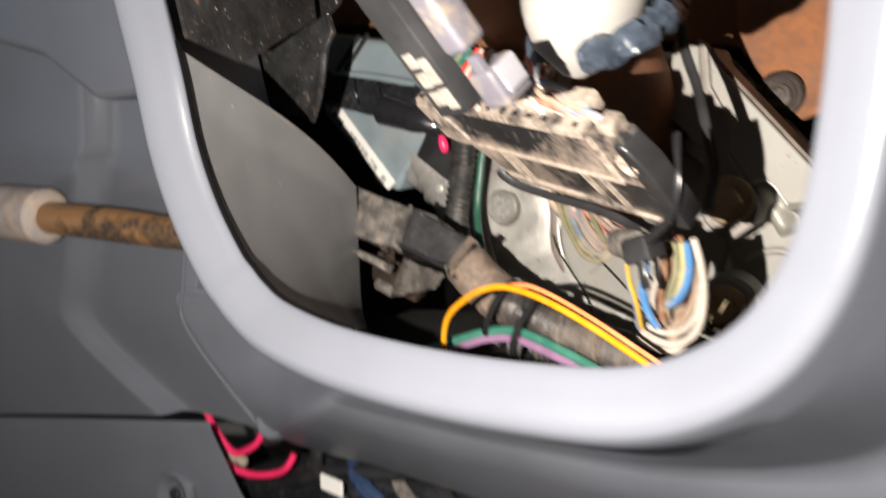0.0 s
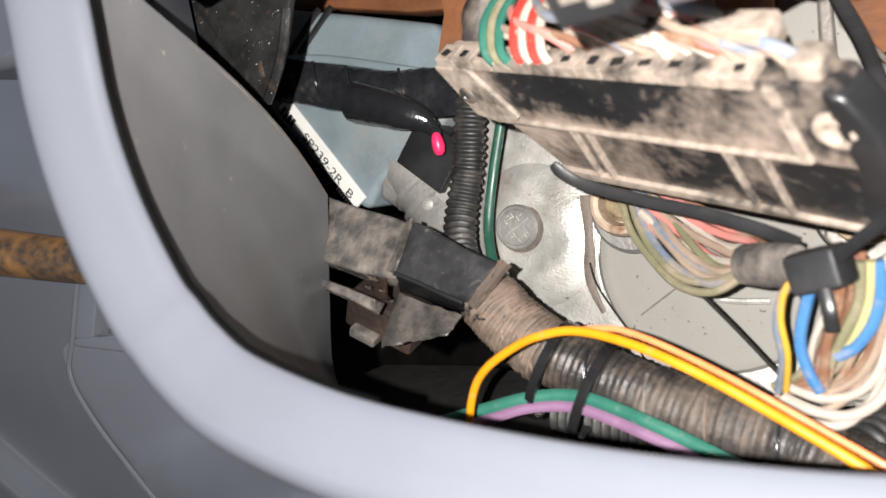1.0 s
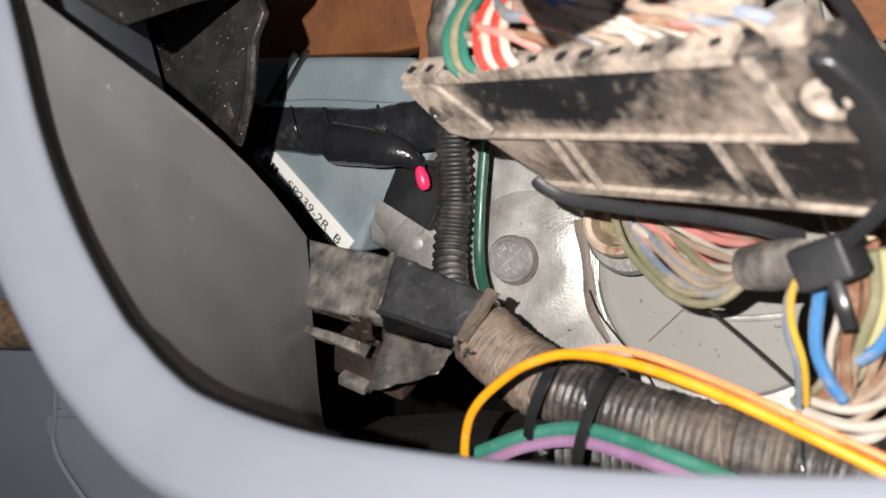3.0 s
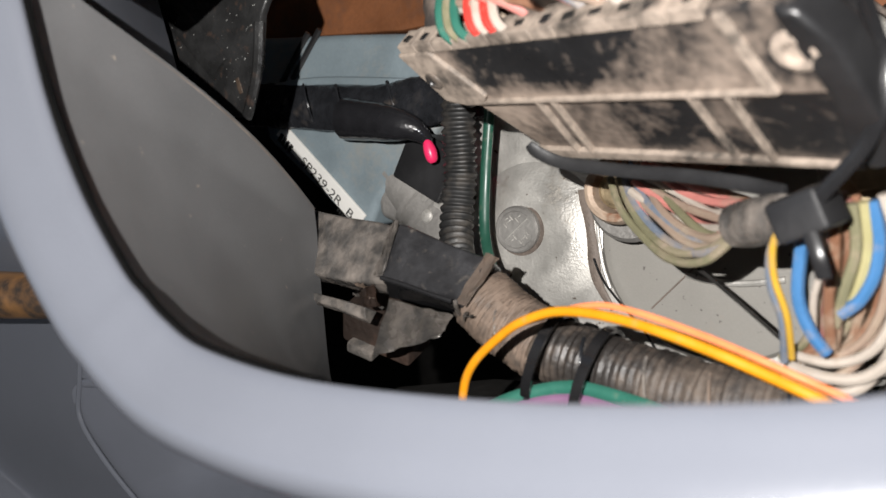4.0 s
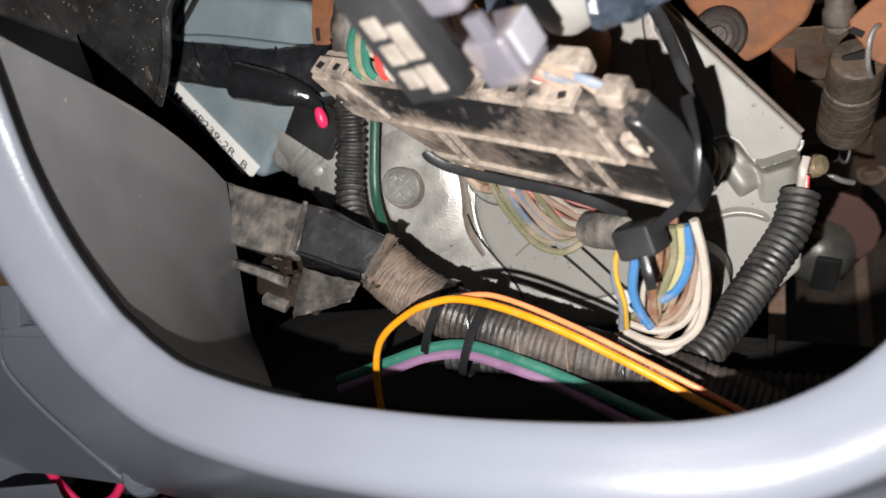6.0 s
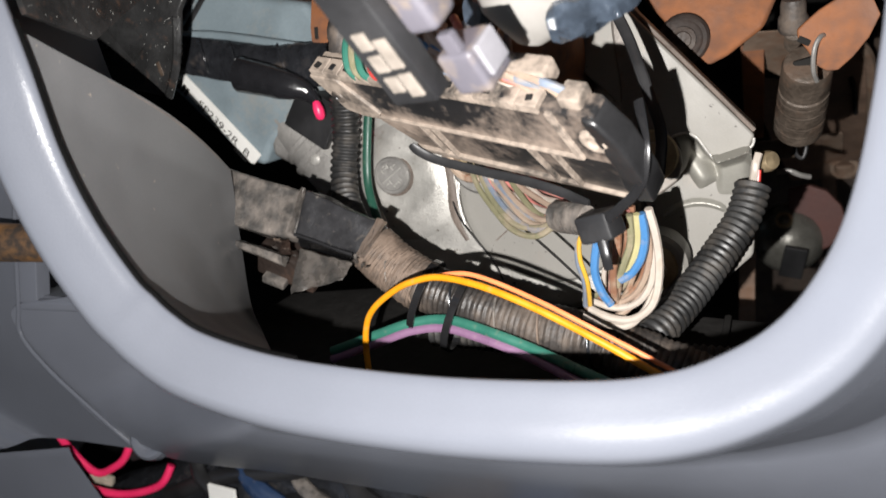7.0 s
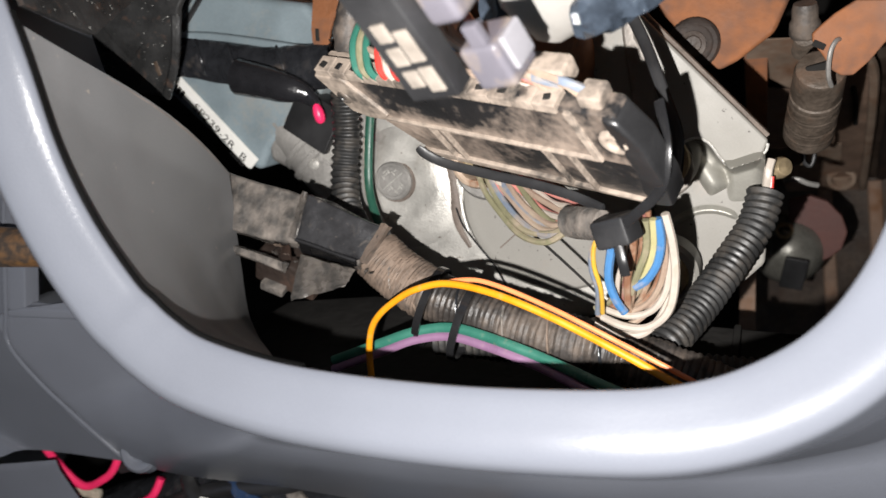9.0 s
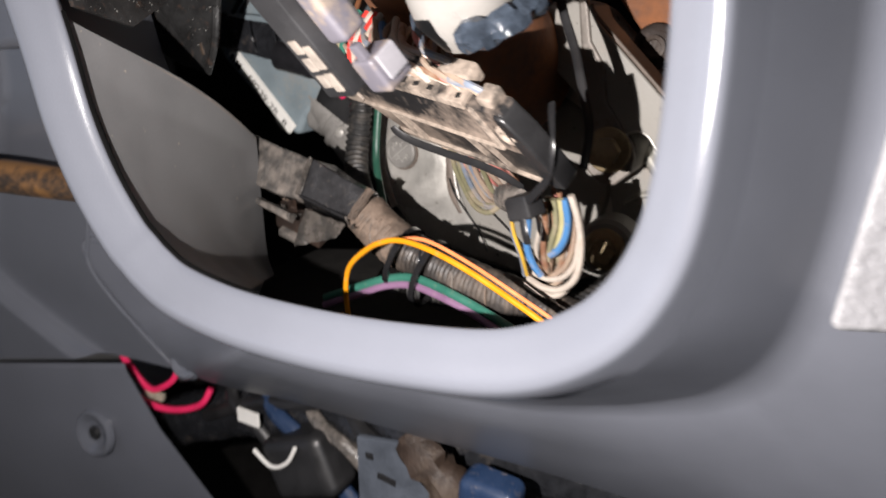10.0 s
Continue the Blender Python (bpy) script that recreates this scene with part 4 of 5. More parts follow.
def plate(outline, z0, z1, bevel=0.6):
    return in_box(prism(outline, z0, z1, bevel))


# dust settled along the ledge, on the sloping end and along the bottom rim
TO_WORLD = DASH.to_3x3() @ turn.to_3x3()
ALONG, DOWN = ((TO_WORLD @ Vector(c)).normalized() for c in ((1, 0, 0), (0, 1, 0)))
CORNER = P(*settled_point((10, 30, -65))) - P(*settled_point(o))
ALONG_0, DOWN_0 = CORNER.dot(ALONG), CORNER.dot(DOWN)
DUST = (0.36, 0.285, 0.23)


def settled(name, y0, y1, x0, x1):
    return shade(name, (0.016, 0.016, 0.017), 0.4, vary=0.3, size=0.02, bump=0.12, grain=0.0012, dust=DUST, dust_at=0.65, dust_soft=0.17, dust_size=0.022, dust_grain=0.22,
                 drift=((DOWN, y0 / 1000 - DOWN_0, y1 / 1000 - DOWN_0, 0.8), (-ALONG, -x1 / 1000 + ALONG_0, -x0 / 1000 + ALONG_0, 0.9)))


part("upper_body", plate([(-10, -0.5), (88, -1.6), (92, 6), (92, 17), (2, 16), (-7, 13)], 0, 7, 0.8), settled("dust_along_the_ledge", 9.5, 18, -6, 12), box, "black panel with dust along its foot")
part("lower_body", plate([(1, 15.4), (93, 16), (88, 38), (8, 36)], 0.5, 8, 0.8), settled("dust_along_the_rim", 31, 44, 8, 30), box)
part("ledge", plate([(2, 14.9), (80, 15.0), (80, 16.2), (2, 16.4)], -0.9, 3, 0.4), BLACK_SANDY, box, "sand-covered ledge")
part("bottom_rim", plate([(7, 35.2), (50, 35.6), (86, 37.2), (86, 38.4), (50, 38.6), (10, 39)], -0.8, 8, 0.5), BLACK_SANDY, box)
for x0, x1 in ((24.5, 20.5), (29, 24.8), (63, 62), (70.6, 69.6)):
    part("rib", plate([(x0 - 0.45, 15.8), (x0 + 0.45, 15.8), (x1 + 0.45, 37), (x1 - 0.45, 37)], -1.0, 1.5, 0.25), BLACK_SANDY, box)
part("rib", plate([(75.5, -1.2), (77.5, -1.2), (80.6, 15.8), (78.4, 15.8)], -0.9, 1, 0.3), BLACK_SANDY, box)
part("end_cap", plate([(85, -1.6), (89, -0.6), (93, 7), (94, 24), (92, 36), (86.5, 38.2), (85, 30), (88, 18)], -1.2, 7, 1.4), BLACK, box)
part("screw_boss", in_box(turned((86, 7.5, 0), (0, 0, -1), [(4.4, -1), (3.8, 0.6), (2.8, 1.0), (1.9, 0.8), (1.5, 0.2), (0.3, 0.2)], 24)), BLACK_SANDY, box, "dusty screw boss")
part("corner_tail", plate([(-11, -1), (1, -1), (10, 13.5), (7, 16), (1, 16.5), (-6, 14.5), (-8, 8)], -1.1, 9, 0.8), BLACK_SANDY, box)
part("corner_hole", in_box(turned((-4, 7.5, -1), (0, 0, -1), [(2.6, -0.5), (2.4, 0.5), (1.6, 0.6), (1.4, 0.2), (0.3, 0.2)], 18)), BLACK_DUSTY, box)
# row of sockets along the top
random.seed(14)
for k in range(13):
    part("socket", in_box(block((-6 + 6.4 * k, -1.7, 2.2), (6.3, 3.0, 5.6), None, 0.4)), BLACK_SANDY, box)
    # Dark pad on each socket stands in for the shade in its hole.
    part("socket_dark_pad", in_box(block((-6 + 6.4 * k + random.uniform(-0.5, 0.5), -3.2, 1.8), (random.uniform(1.8, 3.0), 0.5, random.uniform(1.6, 2.4)), Matrix.Rotation(random.uniform(-0.3, 0.3), 4, "Y"), 0.24)), (DARKNESS, BLACK_DUSTY)[k % 2], box)
for x, m in ((38, BLACK_SANDY), (54, BLACK_DUSTY), (69, BLACK_SANDY)):
    part("plug", in_box(block((x, -5.5, 7.5), (13.5, 6, 6), None, 1.0)), m, box, "dusty plug in the box")
part("corner_socket", in_box(block((82, -2.6, 4.5), (6, 4, 6), None, 0.8)), BLACK_SANDY, box)

leads = thing("fuse_box_leads", (20, 50, -60), "bundle of sandy multicoloured leads plugged along the box", "wiring")
random.seed(4)
for k, m in enumerate((SLATE, TAN, BLUE, WHITE, TAN, PINK, SLATE)):
    x = 34 + 5 * k
    pts = [BX @ Vector((x, -4, 5)), BX @ Vector((x + 1, -9, 3 + random.uniform(-1, 1))), BX @ Vector((x - 9, -9.5 - 0.2 * k, 6 + random.uniform(-2, 2))), BX @ Vector((x - 18, -9, 13 + random.uniform(-2, 2)))]
    part("lead", sweep(smooth(pts, 6), 1.2, 8), m, leads)
for k in range(22):
    x, rise = random.uniform(14, 74), random.uniform(0, 7)
    pts = [BX @ Vector((x + 8, -2.5, 2 + random.uniform(-1, 1.5) - 0.04 * x)), BX @ Vector((x + 4, -5.5 - 0.4 * rise, 1.5 - 0.04 * x)), BX @ Vector((x - 6, -5.5 - 0.7 * rise, 4 - 0.04 * x)), BX @ Vector((x - 13, -5 - 0.7 * rise, 9)), BX @ Vector((x - 17, -3 - 0.6 * rise, 15))]
    part("lead", sweep(smooth(pts, 5), random.uniform(0.9, 1.15), 8), (TAN, PINK, WHITE, TAN, SLATE, TAN, BROWN, WHITE)[k % 8], leads)
for k, m in enumerate((GREEN2, OLIVE, GREEN2, RED, WHITE, RED, WHITE)):
    x = 12 + 2.5 * k + (2 if k > 2 else 0)
    pts = [BX @ Vector((x, 1.5, -0.5)), BX @ Vector((x - 1, -2.5, -2.6)), BX @ Vector((x - 2.5, -6, -1.5)), BX @ Vector((x - 5, -9, 5)), BX @ Vector((x - 7, -9, 16))]
    part("lead", sweep(smooth(pts, 6), 1.05, 8), m, leads)

solid("rubber_strap", sweep(smooth([(-18.5, 23.2, -88), (-16.5, 20.6, -89), (-10.5, 17.2, -90), (5, 13.2, -88), (18.5, 10.4, -85), (30.5, 7.4, -81), (40, 4.6, -75)], 6), [1.0, 1.2, 1.4, 1.5] + [1.6] * 33, 12, 0.35), BLACK, "flat black rubber strap under the fuse box", "strap")
tie = thing("cable_tie", (46, 2, -66), "black plastic cable tie round the fuse box", "cable tie")
part("head", block((45, 1.2, -65), (10.5, 8, 8), axes((10, 3, 4), (-2, 10, 0)), 1.2), BLACK, tie)
part("strap", sweep(smooth([(47, 3, -61), (52, 7.5, -58), (56.5, 12, -55), (59, 17, -52), (59.5, 25, -52), (57.5, 34, -58)], 8), 1.3, 8, 0.35), TIE, tie)
part("strap_end", sweep(smooth([(46, -2, -61), (47, -6, -60), (47.5, -10, -61)], 5), 1.3, 8, 0.35), TIE, tie)
solid("black_lead", sweep(smooth([(38, 72, -116), (42.5, 58.7, -110), (48.5, 46.6, -104), (54.4, 31.8, -96), (58.2, 21.2, -90), (58, 10, -84)], 8), 1.7, 10, 0.6), BLACK, "black lead hanging past the box end", "cable")
hook = thing("hanging_strap", (-88, 70, -163), "orange primed steel strap with a slot hanging from the beam", "bracket")
part("strap", prism([(-95, 100), (-91.9, 78.4), (-95, 66), (-95.4, 60.5), (-91.7, 57), (-88, 58.4), (-86, 64.7), (-79, 76.6), (-76, 100)], -165, -163, 0.5), RUST, hook)
# Near-black pad on the strap gives the slot's shade; nothing is cut.
part("slot", block((-92.2, 63.6, -162.9), (1.8, 5, 0.5), Matrix.Rotation(-0.1, 4, "Z"), 0.2), DARKNESS, hook)
solid("sleeve", sweep(smooth([(-26, 76, -80), (-30, 67, -80), (-33, 58.5, -80), (-32, 50, -79)], 6), 4.2, 12, rough=0.06), CONDUIT_DUSTY, "dusty grey woven sleeve above the fuse box", "sleeve")
bundle = thing("cable_bundle", (20, -4, -95), "loose bundle of coloured cables below the fuse box", "wiring")
random.seed(21)
for k, m in enumerate((OLIVE, OLIVE, SLATE, TAN, SLATE, TAN, OLIVE)):
    s_ = Vector((k * 1.0, k * 1.3, -k * 0.8))
    j = [Vector([random.uniform(-0.9, 0.9) for _ in range(3)]) for _ in range(7)]
    base = ((-13, 12, -124), (-9, 4, -118), (-1, -4, -109), (9, -8, -100), (19, -8, -92), (30, -2, -84), (40, 0, -76))
    part("wire", sweep(smooth([Vector(p) + s_ * f + q for p, f, q in zip(base, (1, 1, 1, 0.8, 0.6, 0.3, 0), j)], 6), 1.05, 8), m, bundle)
for k, m in enumerate((PINK, WHITE, PINK, TAN, WHITE, PINK, PINK, BROWN)):
    s_ = Vector((k * 0.9 - 1, k * 1.4 - 2, -k * 0.7))
    j = [Vector([random.uniform(-0.9, 0.9) for _ in range(3)]) for _ in range(5)]
    base = ((-6, 9, -118), (4, 2, -112), (14, -2, -104), (24, -2, -94), (32, -1, -85))
    part("wire", sweep(smooth([Vector(p) + s_ * f + q for p, f, q in zip(base, (1, 1, 1, 0.7, 0.3), j)], 6), 1.05, 8), m, bundle)
part("tape_wrap", sweep([(27, -1.5, -87), (31, -1, -83.5), (37, 0, -77), (40, 0.5, -74)], [4.6, 5.0, 4.8, 4.2], 12, 0.8), TAPE_DUSTY, bundle, "dusty tape wrap")
fan = thing("cable_fan", (48, -18, -82), "fan of blue, yellow, brown and white cables", "wiring")
FAN = ((OCHRE, [(44, 1, -69), (39.4, -2, -71), (37.6, -10, -75), (38.6, -19, -78), (37.4, -29, -84)], 0.75), (SLATE, [(43, 0, -70), (38.2, -4, -73), (36.4, -12, -77), (37.2, -20, -80), (35.4, -30, -86)], 0.9),
       (BLUE, [(44.4, -1, -74), (42.6, -6.5, -76.5), (41.2, -15, -77.5), (42.6, -22, -78.4), (45, -27, -80)], 1.35), (WHITE, [(47, -2, -75), (46, -9, -78), (43.6, -16, -80), (42.4, -23, -83)], 0.8),
       (BROWN, [(50, 2, -75), (48.6, -8, -78), (46.4, -16, -80), (45.4, -27, -84)], 1.2), (PINK_DULL, [(49, 1, -77), (47.6, -9, -79), (45.4, -18, -82), (43.6, -28, -86)], 1.0),
       (OLIVE, [(53, 3, -76), (52.6, -6, -78), (49.6, -14, -80), (46.6, -22, -83)], 1.15), (OLIVE_PALE, [(55, 3, -77), (54.6, -6, -79), (52, -14, -80.6), (48.6, -20, -82.6)], 1.1),
       (BROWN, [(51.4, 3, -78), (51, -8, -80.6), (48, -18, -83), (45, -30, -87)], 1.0), (BLUE, [(56.2, 3, -77.6), (56.8, -4, -78.6), (55.4, -11, -79.4), (52, -16.6, -80.4), (48.2, -19.4, -81.6)], 1.35),
       (TAN, [(57, 2, -80), (57.4, -10, -82.4), (55, -20, -84), (50, -27, -86), (42, -31, -88)], 1.0), (BROWN, [(56, 1, -82), (56, -12, -84.6), (53, -22, -86.6), (46, -29, -89), (36, -31, -91)], 1.1),
       (WHITE, [(58.2, 4, -79), (59.8, -6, -81), (60, -17, -81.6), (57.6, -27, -81.4), (51.4, -32.4, -81.6), (44, -33, -83.4), (36.6, -31.6, -87)], 1.3),
       (WHITE, [(57.4, 2, -82), (58.4, -10, -83.6), (57, -21, -84.2), (52.4, -28, -84.6), (45, -30.6, -86), (37, -29.6, -89)], 1.1),
       (WHITE, [(58, 0, -84), (59, -14, -85.6), (56.4, -27, -85.4), (50, -35.4, -84.4), (42, -36.4, -85.6), (34, -34.6, -89)], 1.15), (TAN, [(56, -4, -85), (56, -17, -86.4), (51, -29, -87), (43, -34.6, -88), (34, -33, -91)], 1.0))
for m, pts, r in FAN:
    part("wire", sweep(smooth(pts, 7), r, 8), m, fan, true=True)
for k in range(9):
    base = ((53, 3, -82), (52, -9, -85), (49, -19, -88), (44, -27, -91), (35, -31, -94))
    s_ = Vector((random.uniform(-6, 3), random.uniform(-2, 2), random.uniform(-3, 2)))
    pts = [Vector(p) + s_ * f + Vector([random.uniform(-0.7, 0.7) for _ in range(3)]) for p, f in zip(base, (0.8, 1, 1, 0.7, 0.4))]
    part("wire", sweep(smooth(pts, 6), random.uniform(0.8, 1.05), 8), (BROWN, OLIVE, BROWN, SLATE, BROWN, PINK_DULL)[k % 6], fan, true=True)
right_pipe = thing("branch_conduit", (65, -32, -140), "black corrugated branch conduit with white and red cable ends", "conduit")
part("sleeve", conduit([(80, -10, -161), (77, -20, -155), (70, -30, -146), (60, -42, -130), (50, -50, -112), (40, -56, -104)], 6.5, 2.7, 0.6), CONDUIT, right_pipe)
part("wire", sweep(smooth([(82, 2, -162), (81, -2, -161), (80, -12, -160)], 6), 1.5, 8), WHITE, right_pipe, "white cable end")
part("wire", sweep(smooth([(82, -4, -161), (81.5, -12, -160)], 6), 1.0, 8), RED, right_pipe, "red cable end")

# ---- connectors hanging close above the opening ----
near = thing("chequered_connector", (26, 60, 8), "black connector strip with sandy square pockets", "connector")
axn = axes((10, -30, -18), (17, 6, 10))
NM = Matrix.Translation((16, 66, 4)) @ axn
def at_near(bm):
    bm.transform(NM)
    return bm
part("strip", at_near(block((-8, 0, -3), (56, 14, 6), None, 0.8)), BLACK, near, true=True)
for x, y, long in ((1.5, -1.6, 4.6), (7.6, -1.6, 4.6), (13.6, -1.6, 4.4), (5.5, 3.2, 8.0), (14.2, 3.2, 6.4)):
    part("pocket", at_near(block((x, y, 0.2), (long, 4.0, 0.8), None, 0.3)), SANDSTONE, near, true=True)
solid("lilac_connector", block((27, 76, 4), (22, 9, 9), axn, 2.0, 3), LILAC, "pale lilac plug connector", "connector", true=True)
plug_near = thing("small_plug", (40, 57, -6), "dusty pale plug connector", "connector")
part("case", block((36, 58, -6), (11, 10, 10), axn, 1.4, 3), LILAC, plug_near, true=True)
part("face", block((40.8, 60, -3.5), (8, 1.6, 7), axn, 0.6), LILAC_PALE, plug_near, "pale mating face", true=True)
part("latch", block((34, 61.5, -0.6), (8, 4, 2.4), axn, 0.6), LILAC, plug_near, true=True)
horn = thing("milky_cup", (50, 72, -40), "milky plastic cup on a clear stem", "plastic cup")
part("cup", turned((40, 58, -36), (0.25, 1, 0.15), [(3, -8), (11, -2), (15, 6), (17, 20), (17, 50), (15, 52), (0.4, 52)], 28), CREAM, horn)
random.seed(9)
ring_pts = [Vector((43 + 19 * math.cos(a), 60 + 7 * math.sin(a) + 3 * math.cos(a), -40 - 16 * math.sin(a))) + Vector([random.uniform(-1, 1) for _ in range(3)]) for a in np.linspace(-1.4, 3.0, 16)]
part("crumpled_film", sweep(smooth(ring_pts, 3), 3.8, 10, rough=0.25), FILM, horn, "crumpled blue-grey plastic film", sharp=20)
brown = thing("brown_plug", (-88, -26, -112), "dusty brown plug below the loom connector", "connector")
part("case", block((-90, -24, -114), (26, 14, 14), axes((54, -24, -6), (24, 54, 20)), 1.5), RUST_BLACK, brown)
part("clip", block((-96, -30, -108), (10, 4, 5), axes((54, -24, -6), (24, 54, 20)), 0.8), TAPE_DUSTY, brown)

# ---- steel behind, on the right ----
steel = thing("lock_bracket", (90, 30, -190), "rusty primed steel bracket with an ignition barrel", "bracket")
arch = [(30, 110), (34, 66), (50, 46), (58, 36), (63, 32), (70, 35), (83, 44), (89, 58), (92, 110)]
bm = prism(arch, -204, -194, 2, 3)
for vert in bm.verts:
    vert.co.z -= 0.012 * (vert.co.x - 60) ** 2
part("arch", bm, RUST, steel)
# Dark disc stands in for the shaded recess round the nut.
g = part("recess_disc", turned((54, 43, -194), (0, 0, 1), [(10, 0), (9, 1.2), (7.5, 1.4), (6.5, 0.6), (0.3, 0.6)], 28), RUST_BLACK, steel)
part("nut", turned((54, 43, -193), (0, 0, 1), [(5, 0), (5, 1.8), (3.4, 2.2), (3, 1.2), (0.3, 1.2)], 20), RUST_DARK, g)
LOCK_UP = Vector((0.081, 0.69, 0.72)).normalized()
LOCK_FOOT = Vector((98.4, 1.2, -200))
profile = [(6, 0), (8.4, 0.6), (9.2, 2.0)] + [(9.3 + 0.16 * math.sin(k * 2.1 + (k % 5)) - 0.01 * k, 2.6 + 0.85 * k) for k in range(30)] + [(9.0, 28.8), (8.4, 29.3), (8.4, 29.9), (9.0, 30.4), (8.8, 41), (8.2, 43), (7.0, 43.8), (0.4, 44)]
barrel = part("barrel", turned(LOCK_FOOT, LOCK_UP, profile, 40), BARREL, steel, "worn ignition lock barrel with scored rings", true=True)
# Near-black block gives the dark of the key slot on a solid end.
part("key_slot_pad", block(LOCK_FOOT + LOCK_UP * 42.6 + Vector((-1, 1, 0)), (8, 3, 4), Matrix.Rotation(0.2, 4, "Z"), 0.8), DARKNESS, barrel, true=True)
part("wire_loop", sweep(smooth([(107.5, 42.5, -150), (105.6, 42.4, -146.6), (104, 39.5, -145.6), (103.4, 35, -146.4), (103.6, 30.5, -149), (104.6, 27, -153)], 6), 0.8, 8), ALLOY_DULL, steel, "bent steel wire through the tab", true=True)
tab = prism([(105, 50.7), (101, 47.4), (98.3, 45), (98.6, 42), (101.5, 38), (104.6, 32.6), (107.5, 30.6), (111, 30.6), (115.6, 35), (120, 41), (123, 48), (120.5, 54), (111.5, 54.5)], -152, -149, 0.8, 3)
for vert in tab.verts:
    vert.co.z += 0.03 * max(0, vert.co.x - 109) ** 2
part("tab", tab, RUST, steel, "rusty rounded tab", true=True)
# Near-black disc and pad stand in for the shade in the tab's openings.
part("tab_dark_disc", turned((106, 40.4, -149.4), (0, 0, 1), [(2.3, 0), (2.3, 0.6), (0.3, 0.6)], 20), DARKNESS, steel, true=True)
part("tab_dark_pad", block((100.6, 41.2, -149.1), (4.2, 2.2, 0.6), Matrix.Rotation(-0.5, 4, "Z"), 0.25), DARKNESS, steel, true=True)
part("knob", turned((97, 40.6, -186), (0, 1, 0.25), [(3, 0), (4.8, 0.5), (5.6, 1.8), (5.4, 6), (4.6, 7.4), (4.6, 11), (4, 13), (0.4, 13)], 28), CONDUIT_DUSTY, steel, "dull round knob", true=True)
part("spring", conduit([(97.5, 40, -205), (97.2, 35, -222), (96.8, 31, -240)], 4.2, 3.0, 0.9, 14), BARREL, steel, "coiled spring below the knob", true=True)

column_bracket = thing("column_bracket", (110, -40, -400), "brown rusted steel column bracket with a welded nut", "bracket")


def sloped(outline, thick, lift=0.0):
    """A sheet lying on the plane that runs down and away behind the lock."""
    b = prism(outline, -thick, 0, 1.0, 2)
    for vert in b.verts:
        vert.co.z += -286 + (vert.co.y - 33) * 1.795 + lift
    return b


part("sheet", sloped([(71, 19), (74, 4), (97, 0), (122, 24), (131, 12), (139, -45), (143, -93), (139, -117), (116, -113), (92, -104), (80, -48), (74, -10)], 4), STEEL_BROWN, column_bracket, true=True)
part("shelf", sloped([(71, 19), (75, 34), (97, 33), (121, 23), (112, 2), (92, 2), (80, 12)], 4, 4), STEEL_SANDY, column_bracket, "sandy upper shelf", true=True)
part("rim", sweep(smooth([(122, 25, -297), (131, 13, -319), (136, -18, -374), (140, -60, -450), (143, -98, -517)], 6), 2.6, 8), STEEL_SANDY, column_bracket, "folded rim", true=True)
part("pressing", sloped([(109, -46), (124, -47), (126, -70), (114, -70)], 3, 3), STEEL_SANDY, column_bracket, true=True)
# Near-black bar on the sheet, painted in for a slot's shade.
part("slot", sweep(smooth([(124, -1, -344), (127, -12, -364), (129, -29, -394)], 4), 1.4, 6), DARKNESS, column_bracket, true=True)
part("weld_nut", turned((127.5, -84, -496), (0, -0.5, 1), [(10.5, -4), (10.5, 3), (9.4, 4.6), (6.8, 4.6), (6.3, -2), (0.3, -2)], 28), STEEL_SANDY, column_bracket, "hollow welded nut", true=True)
part("tie_strip", prism([(71, 26), (82.5, 26), (81.5, -22), (72.5, -22)], -303, -300, 0.8), RUST, column_bracket, "orange tie strip", true=True)
flank = thing("side_strut", (150, -40, -420), "dark rusted strut beside the lock", "bracket")
part("web", sloped([(132, 60), (190, 60), (200, -125), (140, -125)], 6, -16), RUST_DARK, flank, true=True)
part("rib", sweep(smooth([(143, 40, -290), (149, -20, -395), (156, -90, -520)], 5), 4.0, 10), RUST_BLACK, flank, true=True)
foot = thing("footwell_panel", (140, -170, -545), "dark brown rusted footwell panel with pressed ribs", "panel")
part("sheet", soften(prism([(60, -92), (220, -92), (220, -260), (60, -260)], -560, -530), 4), RUST_DARK, foot, true=True)
for u in (118, 152):
    part("rib", sweep(smooth([(u, -96, -530), (u + 3, -140, -530), (u + 9, -230, -530)], 5), 5.0, 10, 0.6), STEEL_BROWN, foot, true=True)
solid("round_lever", soften(prism([(92, -66), (104, -63.5), (113, -67), (121, -76), (124, -86), (121, -96), (114, -102), (104, -106), (92, -100)], -366, -360), 1.6, 2), PLUM, "plum-coloured rounded steel lever end", "lever", true=True)
can = thing("round_can", (92, -100, -350), "greasy grey domed metal can in the footwell", "can")
part("dome", turned((92, -99, -372), (0.06, 0.25, 1), [(21, -20), (21, 4), (20, 10), (17, 16), (12, 20.5), (6, 22.5), (0.4, 23)], 40), DOME, can, sharp=60, true=True)
part("socket", turned((89.8, -84, -357), (0, 0.5, 1), [(5, -4), (5, 4), (4.2, 5), (3.2, 5), (3, 1), (0.3, 1)], 24), BRASS, can, "small brass socket", true=True)
part("foot_plate", block((95, -106, -346), (13, 21, 3), Matrix.Rotation(-0.2, 4, "Z") @ Matrix.Rotation(0.25, 4, "X"), 1), BLACK, can, "black square plate", true=True)
solid("low_strut", soften(prism([(67, -60), (75.4, -60), (73.6, -170), (64, -170)], -336, -330), 1.0, 2), STEEL_BROWN, "narrow rusty strut in the footwell", "strut", true=True)
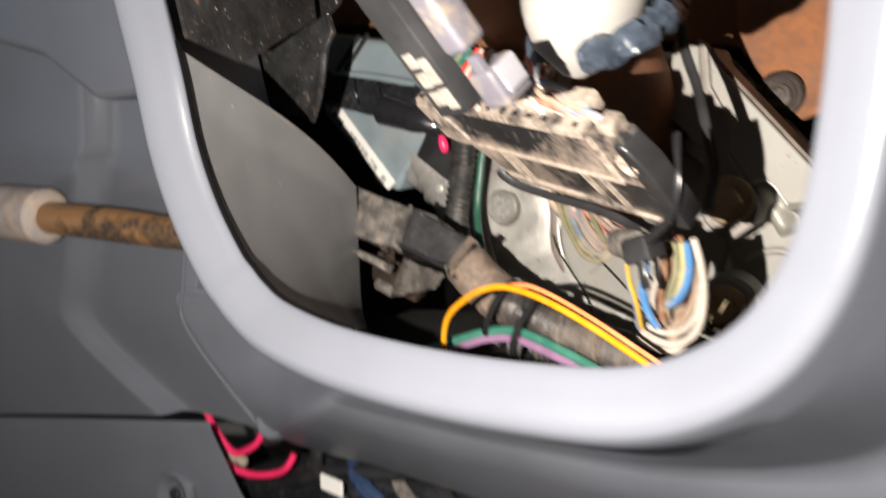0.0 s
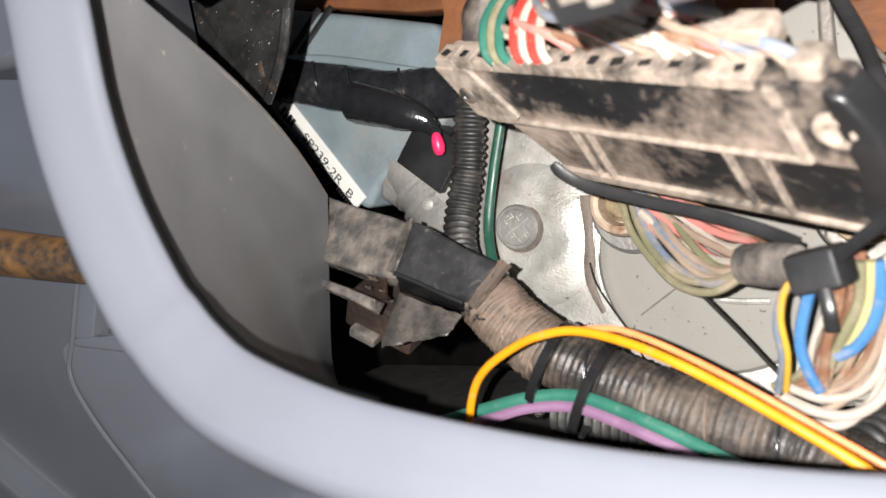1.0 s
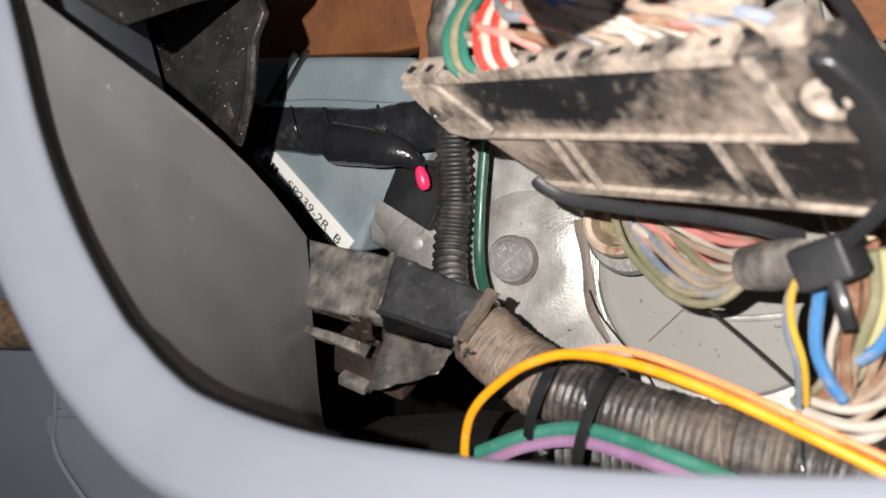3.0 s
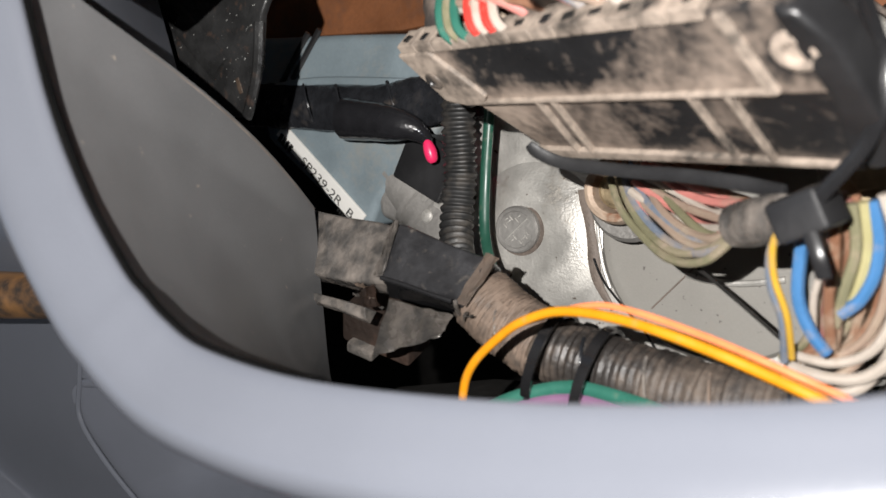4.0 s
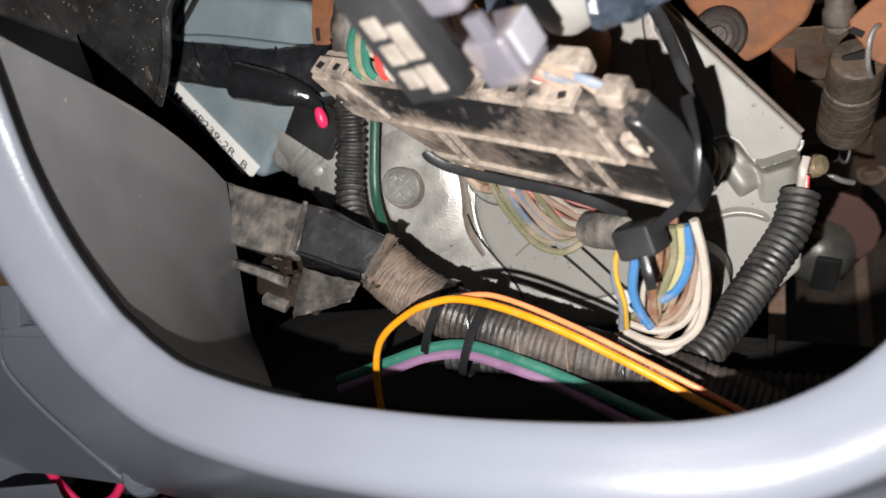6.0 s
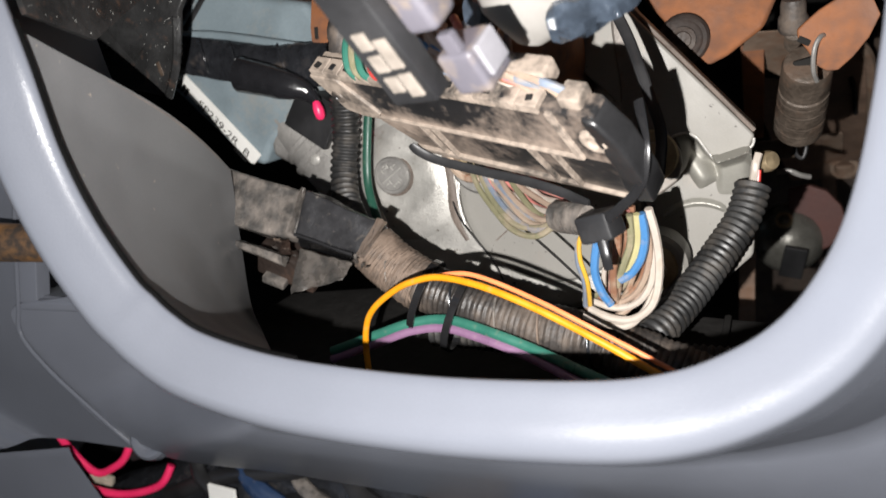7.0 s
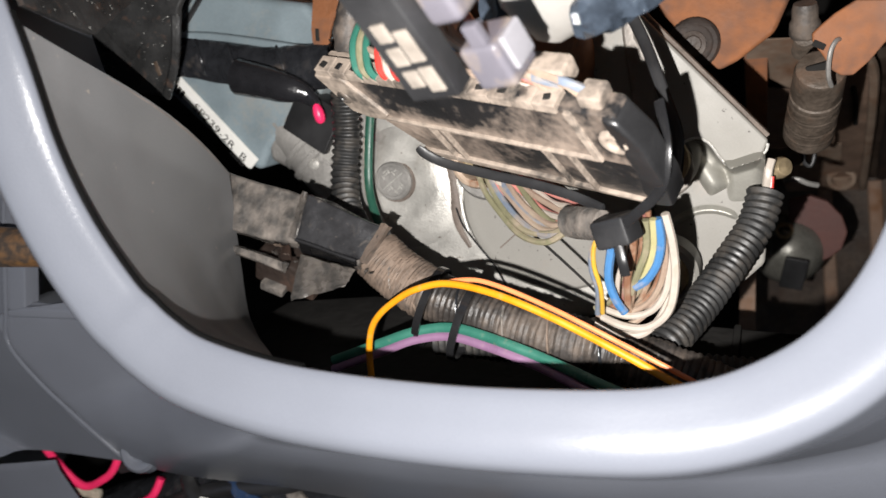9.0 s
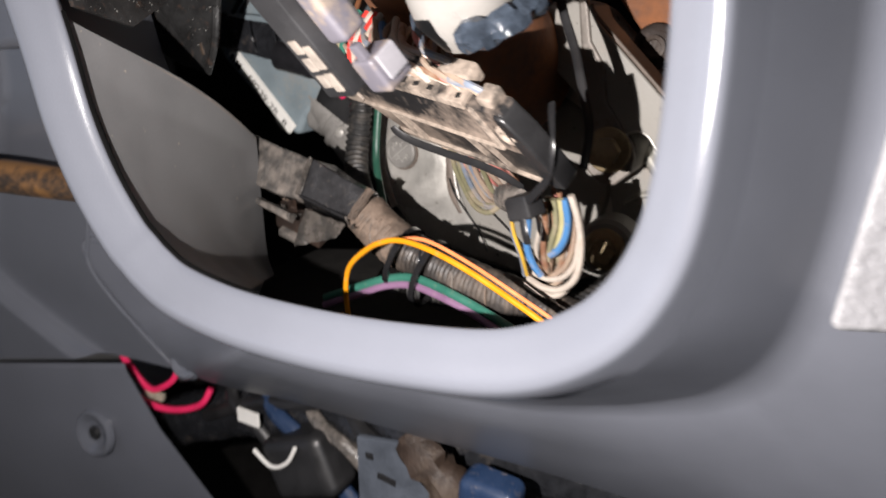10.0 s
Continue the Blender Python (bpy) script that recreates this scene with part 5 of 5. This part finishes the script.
solid("pin", turned((93, -10.5, -220), (1, 0.1, 0.2), [(3.2, -12), (4.2, -11), (4.2, 4), (3.2, 5), (0.3, 5)], 18), BARREL, "short rusted pin below the lock", "pin", true=True)
solid("lock_wire", sweep(smooth([(97, -7, -216), (97.5, -12, -216), (100, -14, -216), (101.5, -10, -217), (101, -5, -219)], 6), 0.9, 8), BLACK, "black wire clip under the lock barrel", "clip", true=True)
solid("steel_wire", sweep(smooth([(90, -20.5, -219), (95, -20, -218), (99, -22, -219), (103, -23.5, -221)], 6), 1.2, 8), ALLOY_DULL, "short bare steel wire below the lock", "wire", true=True)
solid("cover_bolt", turned((84.5, -3, -172), (0.6, 0.2, 0.6), [(4, -4), (4, 1.4), (3.2, 3), (0.3, 3.4)], 18), BRASS, "small yellow-zinc bolt at the cover corner", "bolt")

# ---- stalk through the slot ----
stalk = thing("stalk", (-260, 0, -74), "brown worn control stalk with a pale collar", "stalk")
part("rod", sweep(smooth([(-332, 7, -57), (-242, 1.5, -65), (-190, -2.5, -70), (-140, -6, -78)], 5), [8.6] * 6 + [8.6 - 0.22 * k for k in range(10)], 20), BROWN_ROD, stalk, true=True)
part("collar", turned((-288, 4.6, -61), (-1, 0.06, 0.09), [(9, -2), (13, -0.6), (15, 1.6), (15.4, 5), (15.4, 38), (13, 42), (0.4, 42)], 32), COLLAR_PALE, stalk, "pale dusty collar", true=True)

# ---- cables under the dashboard ----
low = thing("hanging_cables", (-240, -160, -150), "pink and black cables hanging under the dashboard", "wiring")
part("wire", sweep(smooth([(-262, -118, -122), (-258, -136, -126), (-247, -149.5, -128), (-236, -147, -131), (-229, -141, -134), (-224, -128, -138)], 8), 2.1, 10), MAGENTA, low, "bright pink cable", true=True)
part("wire", sweep(smooth([(-258, -149, -122), (-245, -157.5, -124), (-228, -160.5, -128), (-209, -155.5, -132), (-203, -146, -137)], 8), 2.1, 10), MAGENTA, low, "bright pink cable", true=True)
part("joint", block((-246, -154.5, -130), (14, 5, 4), axes((20, -6, -4), (6, 20, 0)), 1.0), LABEL_DUSTY, low, "dusty white wire joint", true=True)
part("wire", sweep(smooth([(-262, -160, -158), (-230, -150, -160), (-200, -130, -160)], 8), 3.0, 10), BLACK, low)
part("wire", sweep(smooth([(-250, -190, -165), (-200, -170, -165), (-150, -160, -165), (-110, -140, -165)], 8), 5.0, 10), BLACK, low)
ul = thing("under_dash_loom", (-140, -185, -180), "dark taped loom under the dashboard", "wiring loom")
part("trunk", sweep(smooth([(-330, -230, -196), (-240, -196, -190), (-160, -186, -186), (-60, -176, -184), (60, -176, -182)], 8), 20, 14, rough=0.08), TAPE, ul)
for k in range(4):
    part("branch", sweep(smooth([(-230 + 30 * k, -150, -190), (-220 + 36 * k, -168, -164), (-196 + 40 * k, -186, -160), (-170 + 40 * k, -230, -170)], 6), 4.5 + k % 2, 10), (BLACK, NAVY, TAPE_DUSTY, BLACK)[k], ul)
relay = thing("relay", (-150, -196, -156), "glossy black relay housing under the dashboard", "relay")
part("case", block((-152, -198, -158), (52, 44, 30), Matrix.Rotation(0.3, 4, "Z"), 8, 4), BLACK, relay)
part("clip", sweep(smooth([(-182, -188, -141), (-168, -196, -140), (-154, -190, -140), (-146, -178, -141)], 6), 1.4, 8), LABEL, relay, "white clip")
solid("white_tag", block((-190, -170, -148), (18, 10, 2), Matrix.Rotation(-0.1, 4, "Z"), 0.4), LABEL, "small white tag on the loom", "tag")
plate_low = thing("slotted_plate", (-60, -175, -130), "blue-grey steel plate with dark slots under the dashboard", "bracket")
part("sheet", prism([(-88, -150), (-46, -146), (-40, -196), (-92, -200)], -134, -130, 1), STEEL_SHADE, plate_low)
# Black pads on the sheet take the place of shaded, cut slots.
part("slot", block((-70, -172, -129.6), (12, 4, 1), Matrix.Rotation(-0.2, 4, "Z"), 0.4), BLACK, plate_low)
part("slot", block((-80, -160, -129.6), (5, 4, 1), None, 0.4), BLACK, plate_low)
solid("brown_clump", sweep(smooth([(-52, -140, -132), (-40, -154, -128), (-26, -166, -128), (-16, -182, -132)], 4), [8, 10, 11, 12, 12, 11, 12, 13, 12, 11, 10, 9, 8], 10, rough=0.2), RUST_DARK, "brown crumpled bracket under the dashboard", "bracket")
solid("dark_switch", block((-2, -158, -122), (30, 22, 20), Matrix.Rotation(-0.15, 4, "Z"), 5, 3), NAVY, "rounded dark blue switch body under the dashboard", "switch")
